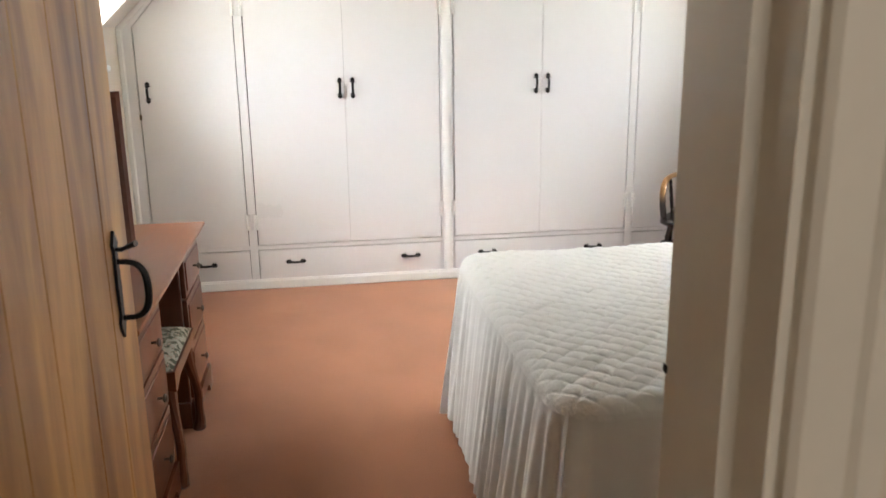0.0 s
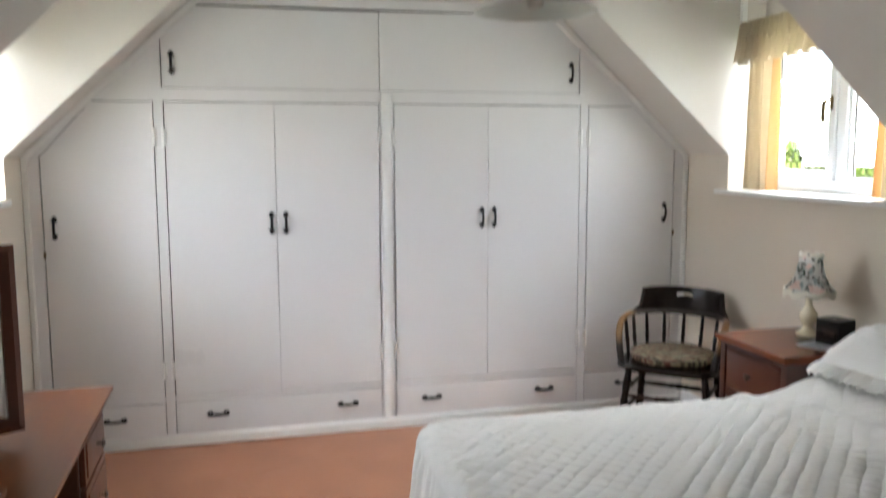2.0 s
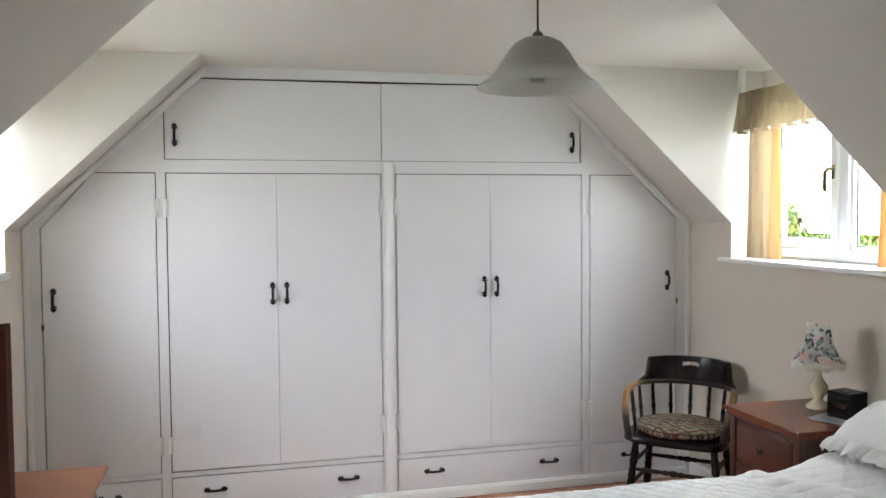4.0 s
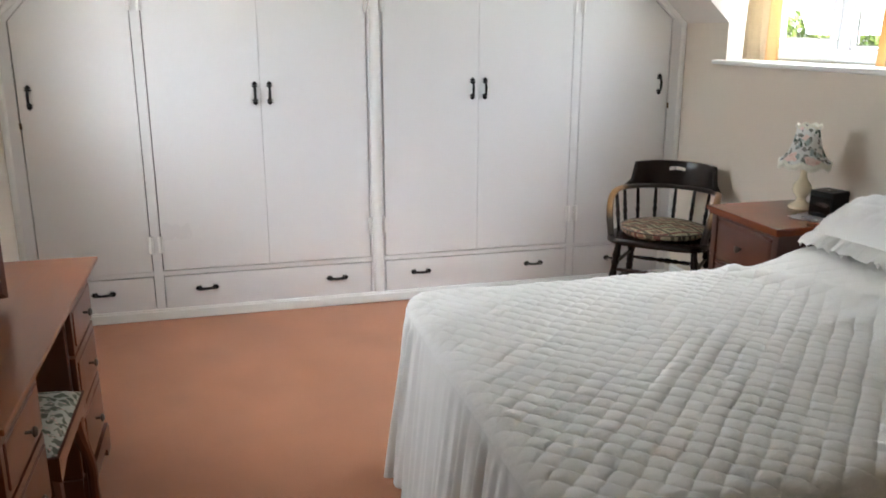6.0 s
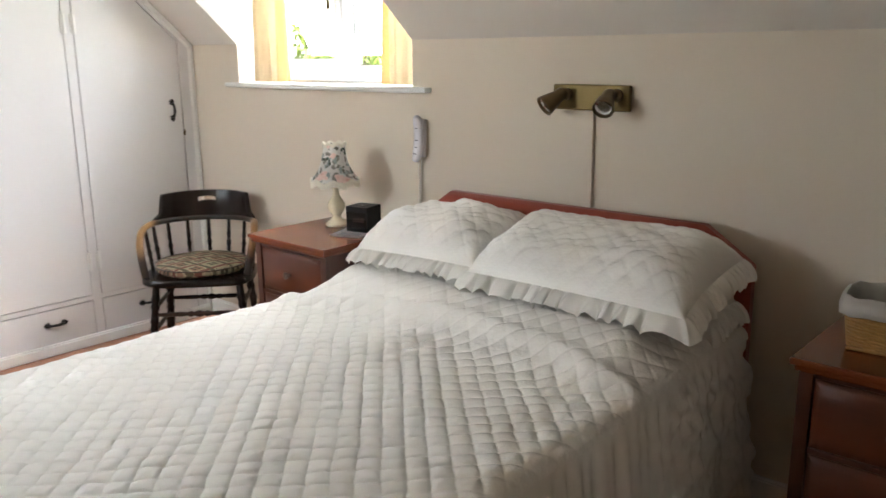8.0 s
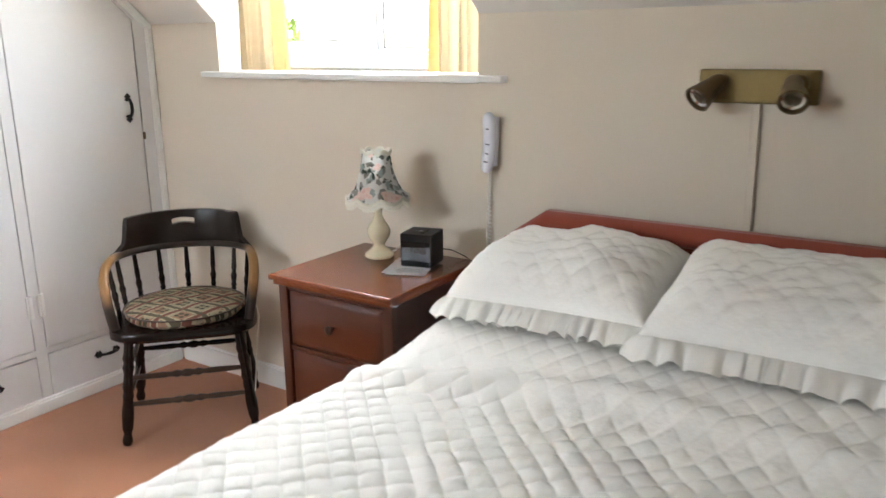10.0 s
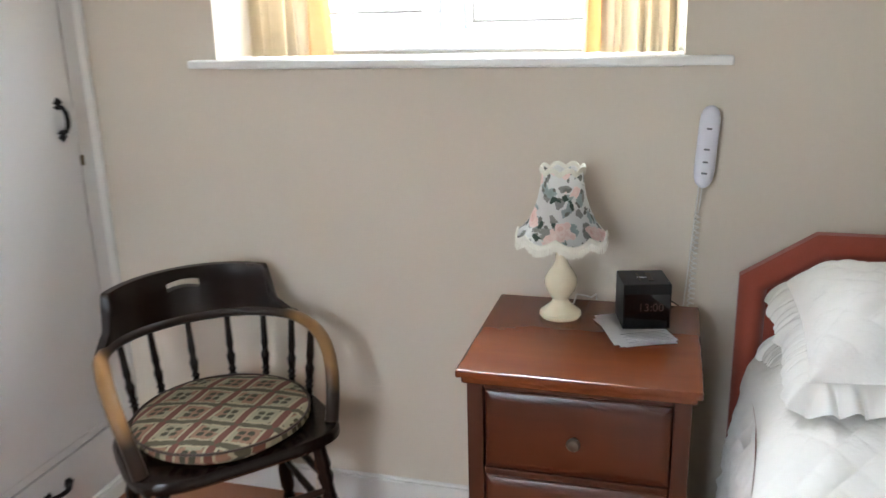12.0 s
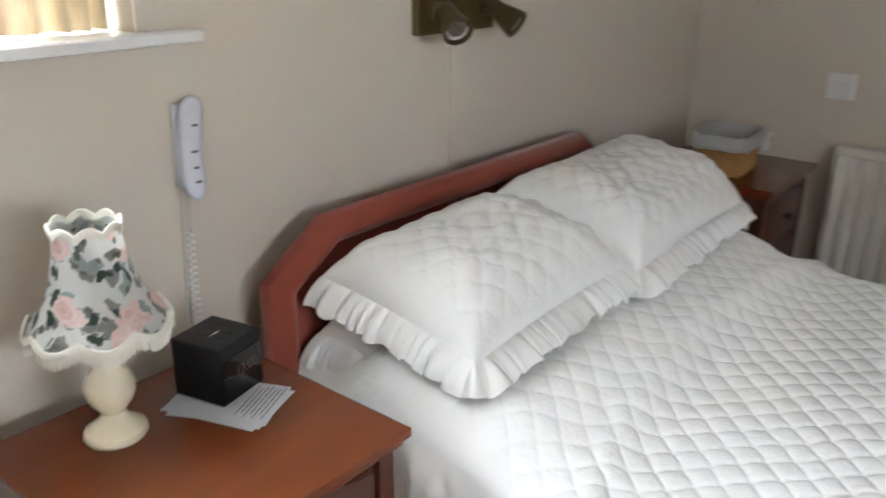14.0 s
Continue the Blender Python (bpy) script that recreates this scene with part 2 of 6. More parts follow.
def math_node(nt, op, a, b=None, c=None):
    n = nt.nodes.new("ShaderNodeMath")
    n.operation = op
    for i, v in enumerate((a, b, c)):
        if v is None:
            continue
        if isinstance(v, (int, float)):
            n.inputs[i].default_value = v
        else:
            nt.links.new(v, n.inputs[i])
    return n.outputs[0]


def mix_color(nt, fac, a, b):
    n = nt.nodes.new("ShaderNodeMix")
    n.data_type = "RGBA"
    for i, v in ((0, fac), (6, a), (7, b)):
        if isinstance(v, (tuple, list)):
            n.inputs[i].default_value = (*v, 1)
        elif isinstance(v, (int, float)):
            n.inputs[i].default_value = v
        else:
            nt.links.new(v, n.inputs[i])
    return n.outputs[2]


def make_glass():
    m, nt, b = node_mat("window_glass", 0.0)
    b.inputs["Base Color"].default_value = (1, 1, 1, 1)
    b.inputs["Transmission Weight"].default_value = 1.0
    b.inputs["IOR"].default_value = 1.02
    return m


def make_curtain(name, face, glow, through_share):
    """Lined cotton that lets daylight through."""
    m, nt, b = node_mat(name, 0.9)
    out = nt.nodes["Material Output"]
    tc = nt.nodes.new("ShaderNodeTexCoord")
    nz = nt.nodes.new("ShaderNodeTexNoise")
    nz.inputs["Scale"].default_value = 25
    nt.links.new(tc.outputs["Object"], nz.inputs["Vector"])
    col = mix_color(nt, nz.outputs[0], tuple(c * 0.85 for c in face), face)
    nt.links.new(col, b.inputs["Base Color"])
    tr = nt.nodes.new("ShaderNodeBsdfTranslucent")
    tr.inputs["Color"].default_value = (*glow, 1)
    mx = nt.nodes.new("ShaderNodeMixShader")
    mx.inputs[0].default_value = through_share
    nt.links.new(b.outputs[0], mx.inputs[1])
    nt.links.new(tr.outputs[0], mx.inputs[2])
    nt.links.new(mx.outputs[0], out.inputs["Surface"])
    return m


def make_milk_glass():
    m, nt, b = node_mat("frosted_glass_shade", 0.4)
    out = nt.nodes["Material Output"]
    b.inputs["Base Color"].default_value = (0.70, 0.70, 0.66, 1)
    tr = nt.nodes.new("ShaderNodeBsdfTranslucent")
    tr.inputs["Color"].default_value = (0.86, 0.86, 0.81, 1)
    mx = nt.nodes.new("ShaderNodeMixShader")
    mx.inputs[0].default_value = 0.22
    nt.links.new(b.outputs[0], mx.inputs[1])
    nt.links.new(tr.outputs[0], mx.inputs[2])
    nt.links.new(mx.outputs[0], out.inputs["Surface"])
    return m


def make_leaf():
    m, nt, b = node_mat("hedge_leaf", 0.5)
    info = nt.nodes.new("ShaderNodeNewGeometry")
    col = mix_color(nt, info.outputs["Random Per Island"], (0.055, 0.085, 0.012), (0.15, 0.19, 0.042))
    nt.links.new(col, b.inputs["Base Color"])
    return m


def make_tapestry():
    """Woven cushion cover: a lattice of diamonds with figures in them, rust, olive and cream."""
    m, nt, b = node_mat("tapestry_weave", 0.95)
    tc = nt.nodes.new("ShaderNodeTexCoord")
    sp = nt.nodes.new("ShaderNodeSeparateXYZ")
    nt.links.new(tc.outputs["Object"], sp.inputs[0])
    nz = nt.nodes.new("ShaderNodeTexNoise")
    nz.inputs["Scale"].default_value = 40
    nt.links.new(tc.outputs["Object"], nz.inputs["Vector"])
    wob = math_node(nt, "MULTIPLY_ADD", nz.outputs[0], 0.07, -0.035)
    p, q = 0.142, 0.118
    u = math_node(nt, "ADD", math_node(nt, "DIVIDE", sp.outputs[0], p), wob)
    v = math_node(nt, "ADD", math_node(nt, "DIVIDE", sp.outputs[1], q), wob)
    a = math_node(nt, "FRACT", math_node(nt, "MULTIPLY", math_node(nt, "ADD", u, v), 1.0))
    c = math_node(nt, "FRACT", math_node(nt, "MULTIPLY", math_node(nt, "SUBTRACT", u, v), 1.0))
    da = math_node(nt, "ABSOLUTE", math_node(nt, "SUBTRACT", a, 0.5))
    dc = math_node(nt, "ABSOLUTE", math_node(nt, "SUBTRACT", c, 0.5))
    edge = math_node(nt, "MAXIMUM", da, dc)
    band = math_node(nt, "GREATER_THAN", edge, 0.40)
    line = math_node(nt, "COMPARE", edge, 0.365, 0.035)
    fig = math_node(nt, "MULTIPLY", math_node(nt, "SINE", math_node(nt, "MULTIPLY", da, 13.0)), math_node(nt, "SINE", math_node(nt, "MULTIPLY", dc, 13.0)))
    figm = math_node(nt, "GREATER_THAN", fig, 0.35)
    vor = nt.nodes.new("ShaderNodeTexVoronoi")
    vor.inputs["Scale"].default_value = 24
    nt.links.new(tc.outputs["Object"], vor.inputs["Vector"])
    tone = math_node(nt, "GREATER_THAN", vor.outputs["Color"], 0.5)
    ground = mix_color(nt, tone, (0.33, 0.30, 0.20), (0.30, 0.17, 0.11))
    c1 = mix_color(nt, figm, ground, (0.062, 0.058, 0.034))
    weave = mix_color(nt, math_node(nt, "GREATER_THAN", da, dc), (0.17, 0.06, 0.043), (0.095, 0.088, 0.052))
    c2 = mix_color(nt, band, c1, weave)
    c3 = mix_color(nt, line, c2, (0.42, 0.36, 0.24))
    f2 = nt.nodes.new("ShaderNodeTexNoise")
    f2.inputs["Scale"].default_value = 400
    nt.links.new(tc.outputs["Object"], f2.inputs["Vector"])
    c4 = mix_color(nt, math_node(nt, "MULTIPLY", f2.outputs[0], 0.35), c3, (0.05, 0.03, 0.02))
    nt.links.new(c4, b.inputs["Base Color"])
    bp = nt.nodes.new("ShaderNodeBump")
    bp.inputs["Strength"].default_value, bp.inputs["Distance"].default_value = 0.5, 0.001
    nt.links.new(f2.outputs[0], bp.inputs["Height"])
    nt.links.new(bp.outputs[0], b.inputs["Normal"])
    return m


def make_floral(name, ground, scale, tones):
    """Printed flowers: cells of several colours with ragged edges on a pale ground."""
    m, nt, b = node_mat(name, 0.85)
    tc = nt.nodes.new("ShaderNodeTexCoord")
    nz = nt.nodes.new("ShaderNodeTexNoise")
    nz.inputs["Scale"].default_value, nz.inputs["Detail"].default_value = scale * 1.6, 4
    nt.links.new(tc.outputs["Object"], nz.inputs["Vector"])
    vm = nt.nodes.new("ShaderNodeVectorMath")
    vm.operation = "MULTIPLY_ADD"
    vm.inputs[1].default_value = (0.9 / scale,) * 3
    nt.links.new(nz.outputs["Color"], vm.inputs[0])
    nt.links.new(tc.outputs["Object"], vm.inputs[2])
    col = None
    for k, (tone, sc, cut) in enumerate(tones):
        vo = nt.nodes.new("ShaderNodeTexVoronoi")
        vo.inputs["Scale"].default_value = scale * sc
        sh = nt.nodes.new("ShaderNodeVectorMath")
        sh.operation = "ADD"
        sh.inputs[1].default_value = (k * 0.37, k * 0.61, k * 0.23)
        nt.links.new(vm.outputs[0], sh.inputs[0])
        nt.links.new(sh.outputs[0], vo.inputs["Vector"])
        hit = math_node(nt, "LESS_THAN", vo.outputs["Distance"], cut)
        heart = tuple(x * 0.75 for x in tone)
        reach = math_node(nt, "MULTIPLY", vo.outputs["Distance"], 1.6)
        if k == len(tones) - 1:
            # a rose: whorls of petals round a deeper heart
            heart = (0.74, 0.42, 0.35)
            whorl = math_node(nt, "SINE", math_node(nt, "MULTIPLY_ADD", vo.outputs["Distance"], 42.0, math_node(nt, "MULTIPLY", nz.outputs[0], 9.0)))
            reach = math_node(nt, "MULTIPLY_ADD", whorl, 0.22, math_node(nt, "MULTIPLY_ADD", vo.outputs["Distance"], 2.6, 0.15))
        shade = mix_color(nt, reach, heart, tone)
        col = mix_color(nt, hit, col if col is not None else ground, shade)
    nt.links.new(col, b.inputs["Base Color"])
    return m


def make_worn_chair():
    """Near-black polish, rubbed through to honey-coloured wood on the arms."""
    m, nt, b = node_mat("black_polish_worn", 0.3)
    tc = nt.nodes.new("ShaderNodeTexCoord")
    sp = nt.nodes.new("ShaderNodeSeparateXYZ")
    nt.links.new(tc.outputs["Object"], sp.inputs[0])
    nz = nt.nodes.new("ShaderNodeTexNoise")
    nz.inputs["Scale"].default_value, nz.inputs["Detail"].default_value = 14, 6
    nt.links.new(tc.outputs["Object"], nz.inputs["Vector"])
    side = nt.nodes.new("ShaderNodeMapRange")
    side.inputs["From Min"].default_value, side.inputs["From Max"].default_value = 0.195, 0.26
    nt.links.new(math_node(nt, "ABSOLUTE", sp.outputs[0]), side.inputs["Value"])
    front = nt.nodes.new("ShaderNodeMapRange")
    front.inputs["From Min"].default_value, front.inputs["From Max"].default_value = 0.50, 0.60
    nt.links.new(sp.outputs[2], front.inputs["Value"])
    yy = nt.nodes.new("ShaderNodeMapRange")
    yy.inputs["From Min"].default_value, yy.inputs["From Max"].default_value = 0.15, 0.05
    nt.links.new(sp.outputs[1], yy.inputs["Value"])
    w = math_node(nt, "MULTIPLY", math_node(nt, "MULTIPLY", side.outputs[0], front.outputs[0]), yy.outputs[0])
    w = math_node(nt, "MULTIPLY_ADD", w, 1.5, math_node(nt, "MULTIPLY_ADD", nz.outputs[0], 0.5, -0.45))
    cl = nt.nodes.new("ShaderNodeClamp")
    nt.links.new(w, cl.inputs[0])
    col = mix_color(nt, cl.outputs[0], (0.017, 0.009, 0.006), (0.28, 0.145, 0.05))
    nt.links.new(col, b.inputs["Base Color"])
    rr = nt.nodes.new("ShaderNodeMapRange")
    rr.inputs["To Min"].default_value, rr.inputs["To Max"].default_value = 0.22, 0.42
    nt.links.new(nz.outputs[0], rr.inputs["Value"])
    nt.links.new(rr.outputs[0], b.inputs["Roughness"])
    return m


GLASS = make_glass()
CURTAIN = make_curtain("cream_lined_curtain", (0.66, 0.57, 0.43), (0.90, 0.60, 0.30), 0.03)
# the glow of daylight behind the curtain edge is put into this orange
CURTEDGE = make_curtain("backlit_curtain_edge", (0.64, 0.47, 0.27), (0.95, 0.31, 0.06), 0.075)
MILK = make_milk_glass()
LEAF = make_leaf()
TAPESTRY = make_tapestry()
BLACKWOOD = mat("black_polish", (0.012, 0.006, 0.0045), 0.25, vary=0.1, scale=4, fine=80, bump=0.02, spec=0.38)
BROWNRUB = mat("rubbed_brown_polish", (0.038, 0.016, 0.008), 0.32, vary=0.4, scale=25, fine=90, bump=0.08)
WORN = make_worn_chair()
FLORAL = make_floral("rose_print_cotton", (0.77, 0.76, 0.72), 15, [((0.38, 0.37, 0.33), 2.0, 0.38), ((0.45, 0.52, 0.49), 1.7, 0.34), ((0.26, 0.26, 0.22), 2.8, 0.29), ((0.08, 0.12, 0.09), 1.8, 0.30), ((0.90, 0.74, 0.68), 1.0, 0.35)])
STOOLFAB = make_floral("leafy_seat_fabric", (0.46, 0.44, 0.36), 22, [((0.13, 0.135, 0.095), 1.5, 0.46), ((0.26, 0.25, 0.19), 1.2, 0.28), ((0.46, 0.44, 0.36), 2.6, 0.22)])
FRINGE = mat("cream_fringe", (0.80, 0.77, 0.66), 0.85, vary=0.06, scale=60, fine=300, bump=0.6, bump_scale=260)
MIRROR = mat("mirror_silver", (0.86, 0.88, 0.87), 0.02, 1.0, 0.0, 3, 60, 0.0)
for _n in MIRROR.node_tree.nodes:
    if _n.type == "MAP_RANGE":
        _n.inputs["To Min"].default_value, _n.inputs["To Max"].default_value = 0.0, 0.015
DIGIT, _nt, _b = node_mat("amber_digits", 0.4)
_b.inputs["Base Color"].default_value = (0.03, 0.012, 0.008, 1)
_b.inputs["Emission Color"].default_value = (1.0, 0.3, 0.12, 1)
_b.inputs["Emission Strength"].default_value = 0.001

# ---- the room ----
XL, YB, ZC, ZK = -3.66, -4.15, 2.36, 1.53      # left wall, door wall, ceiling, foot of the slopes
XR1, XL1 = -0.90, -2.79                         # where the slopes meet the ceiling
RD0, RD1 = -0.42, -1.665                        # dormer beside the bed, along y
LD0, LD1 = -0.30, -1.60                         # dormer behind the dresser
ZS = 1.31                                       # bottom of the dormer openings
DX0, DX1, DH = -3.0, -2.25, 2.0                 # doorway
YC = -4.33                                      # landing side of the door wall

bm = bm_new()
add_box(bm, XL - 0.3, 0.35, -6.6, 0.75, -0.12, 0.0)
solid("floor", bm, CARPET, "terracotta fitted carpet, worn and slightly marked", "carpet", "structure")


def side_wall(name, x0, x1, a, b, label):
    bm = bm_new()
    add_prism(bm, [(0.75, 0), (-6.6, 0), (-6.6, ZK), (b, ZK), (b, ZS), (a, ZS), (a, ZK), (0.75, ZK)], "x", x0, x1)
    return solid(name, bm, WALL, label, "wall", "structure")


side_wall("wall_east", 0.0, 0.30, RD0, RD1, "low cream painted wall under the sloping ceiling")
side_wall("wall_west", XL - 0.30, XL, LD0, LD1, "low cream painted wall behind the dresser")
# door wall, with the doorway cut through
bm = bm_new()
gable = [(XL, 0), (DX0, 0), (DX0, DH), (DX1, DH), (DX1, 0), (0, 0), (0, ZK), (XR1, ZC), (XL1, ZC), (XL, ZK)]
add_prism(bm, gable, "y", YC, YB)
solid("wall_south", bm, WALL, "cream painted wall with the doorway", "wall", "structure")
bm = bm_new()
add_prism(bm, [(XL, 0), (0, 0), (0, ZK), (XR1, ZC), (XL1, ZC), (XL, ZK)], "y", 0.66, 0.75)
solid("wall_north", bm, WALL, "wall behind the fitted wardrobe", "wall", "structure")
bm = bm_new()
add_prism(bm, [(XL, 0), (0, 0), (0, ZK), (XR1, ZC), (XL1, ZC), (XL, ZK)], "y", -6.6, -6.5)

solid("wall_landing", bm, WALL, "cream wall at the end of the landing", "wall", "structure")
bm = bm_new()
add_box(bm, -1.75, -1.65, -6.5, YC, 0, 2.3)
add_box(bm, -3.45, -3.35, -6.5, YC, 0, 2.3)
solid("wall_landing_side", bm, WALL, "cream landing walls", "wall", "structure")

# ceiling: flat middle and dormer ceilings, then the slopes with the dormers left open
bm = bm_new()
add_box(bm, XL1, XR1, -6.6, 0.75, ZC, ZC + 0.15)
add_box(bm, XR1, 0.30, RD1 - 0.1, RD0 + 0.1, ZC, ZC + 0.15)
add_box(bm, XL - 0.30, XL1, LD1 - 0.1, LD0 + 0.1, ZC, ZC + 0.15)
solid("ceiling", bm, CEIL, "white painted ceiling", "ceiling", "structure")
rs = [(0.0, ZK), (XR1, ZC), (XR1, ZC + 0.15), (0.30, ZK)]
ls = [(XL, ZK), (XL1, ZC), (XL1, ZC + 0.15), (XL - 0.30, ZK)]
for nm, poly, a, b in (("ceiling_slope_east", rs, RD0, RD1), ("ceiling_slope_west", ls, LD0, LD1)):
    bm = bm_new()
    add_prism(bm, poly, "y", a, 0.75)
    add_prism(bm, poly, "y", -6.6, b)
    solid(nm, bm, CEIL, "white sloping ceiling over the eaves", "ceiling", "structure")
# dormer cheeks
for nm, xs, a, b in (("dormer_cheek_east", [(0.30, ZK + 0.002), (0.50, ZK + 0.002), (0.50, ZC), (XR1, ZC), (0.30, ZC)], RD0, RD1), ("dormer_cheek_west", None, LD0, LD1)):
    bm = bm_new()
    s = 1 if xs else -1
    ox = 0.0 if xs else XL
    tri = [(ox - s * 0.90 * (0.87 / 0.90 if s < 0 else 1), ZC + 0.002), (ox + s * 0.0, ZK), (ox + s * 0.30, ZK - 0.22), (ox + s * 0.36, ZK - 0.22), (ox + s * 0.36, ZC + 0.002)]
    add_prism(bm, tri, "y", a + 0.003, a + 0.10)
    add_prism(bm, tri, "y", b - 0.10, b - 0.003)
    solid(nm, bm, CEIL, "white dormer side wall", "wall", "structure")


def skirting(name, runs):
    bm = bm_new()
    for x0, x1, y0, y1 in runs:
        add_box(bm, x0, x1, y0, y1, 0.0, 0.088, bevel=0.003)
        cx = 0.006 if (x1 - x0) < (y1 - y0) else 0
        cy = 0.006 if cx == 0 else 0
        add_box(bm, x0 + cx, x1 - cx, y0 + cy, y1 - cy, 0.088, 0.10, bevel=0.004)
    return solid(name, bm, TRIMW, "white gloss skirting board", "skirting", "structure")


skirting("baseboard", [(-0.018, 0.004, YB, -0.03), (XL - 0.004, XL + 0.018, YB, -0.03)])
skirting("baseboard", [(DX1 + 0.07, -0.02, YB - 0.004, YB + 0.018), (XL + 0.02, DX0 - 0.07, YB - 0.004, YB + 0.018)])


# door frame: lining with stops, and architraves on both sides
def door_frame():
    bm = bm_new()
    for s, x in ((1, DX1), (-1, DX0)):
        add_prism(bm, [(x + s * 0.0, YC), (x - s * 0.022, YC), (x - s * 0.022, YB), (x + s * 0.0, YB)], "z", 0, DH)
        add_prism(bm, [(x - s * 0.022, YC + 0.045), (x - s * 0.034, YC + 0.049), (x - s * 0.034, YB - 0.050), (x - s * 0.022, YB - 0.046)], "z", 0, DH - 0.02)
        arch = [(x - s * 0.012, YC), (x - s * 0.012, YC - 0.010), (x - s * 0.006, YC - 0.016), (x + s * 0.030, YC - 0.018), (x + s * 0.036, YC - 0.024), (x + s * 0.056, YC - 0.024), (x + s * 0.060, YC)]
        add_prism(bm, arch, "z", 0, DH + 0.05)
        inner = [(px, 2 * (YB + YC) / 2 - py) for px, py in arch]
        add_prism(bm, inner, "z", 0, DH + 0.05)
    add_box(bm, DX0, DX1, YC, YB, DH - 0.022, DH + 0.002)
    add_box(bm, DX0 - 0.06, DX1 + 0.06, YC - 0.02, YC, DH, DH + 0.06, bevel=0.004)
    add_box(bm, DX0 - 0.06, DX1 + 0.06, YB, YB + 0.02, DH, DH + 0.06, bevel=0.004)
    f = solid("door_frame", bm, JAMBP, "cream painted door frame with stops", "door frame", "structure")
    k = bm_new()
    add_box(k, DX1 - 0.0236, DX1 - 0.021, YB - 0.004, YB + 0.003, 1.146, 1.154, bevel=0.0006)
    part("latch_keep", k, IRON, f, "black iron latch keep")


door_frame()


def plank_door():
    """Ledged pine door, swung open against the furniture; hinge line at its origin, boards along local x."""
    d = thing("door_1", "open ledged pine plank door with black iron latch", "door", pose(DX0 + 0.043, YB + 0.006, 0, 0, 0, 87.2), kind="structure")
    w, n = 0.74, 6
    pw = w / n
    for i in range(n):
        bm = bm_new()
        g = 0.0022
        x0, x1 = i * pw, (i + 1) * pw - 0.0012
        prof = [(x0, 0.036), (x1, 0.036), (x1, 0.006), (x1 - g, 0.001), (x0 + g, 0.001), (x0, 0.006)]
        add_prism(bm, prof, "z", 0.012, DH - 0.03)
        part("plank", bm, PINE, d)
    for z in (0.25, 1.0, 1.72):
        bm = bm_new()
        add_box(bm, 0.05, w - 0.05, 0.0362, 0.058, z, z + 0.11, bevel=0.004)
        part("ledge", bm, PINE, d)
    # latch: back plate with pointed ends, thumb piece and D-shaped grip, on the face towards the landing
    lx, lz = 0.655, 1.075
    lat = bm_new()
    prof = [(lx - 0.011, lz - 0.078), (lx - 0.014, lz - 0.066), (lx - 0.007, lz - 0.055), (lx - 0.010, lz), (lx - 0.007, lz + 0.055), (lx - 0.014, lz + 0.066), (lx, lz + 0.088), (lx + 0.014, lz + 0.066), (lx + 0.007, lz + 0.055), (lx + 0.010, lz), (lx + 0.007, lz - 0.055), (lx + 0.014, lz - 0.066), (lx, lz - 0.094), (lx, lz - 0.094)][:-1]
    add_prism(lat, prof, "y", -0.004, 0.001)
    plate = part("latch_plate", lat, IRON, d, "black iron latch plate")
    gr = bm_new()
    pts = []
    for k in range(17):
        t = k / 16
        a = math.pi * (t - 0.5)
        pts.append((lx, -0.002 - 0.046 * (math.cos(a) ** 0.55 if math.cos(a) > 0 else 0), lz - 0.012 + 0.048 * math.copysign(abs(math.sin(a)) ** 0.8, math.sin(a))))
    add_tube(gr, pts, lambda t: 0.0044 + 0.0018 * math.sin(math.pi * t), 8)
    part("grip", gr, IRON, plate)
    th = bm_new()
    add_tube(th, [(lx, 0.002, lz + 0.058), (lx, -0.012, lz + 0.056), (lx, -0.026, lz + 0.062), (lx, -0.036, lz + 0.066)], lambda t: 0.0045 + 0.004 * t, 8, flat=(1.5, 0.6))
    part("thumb_piece", th, IRON, plate)


plank_door()


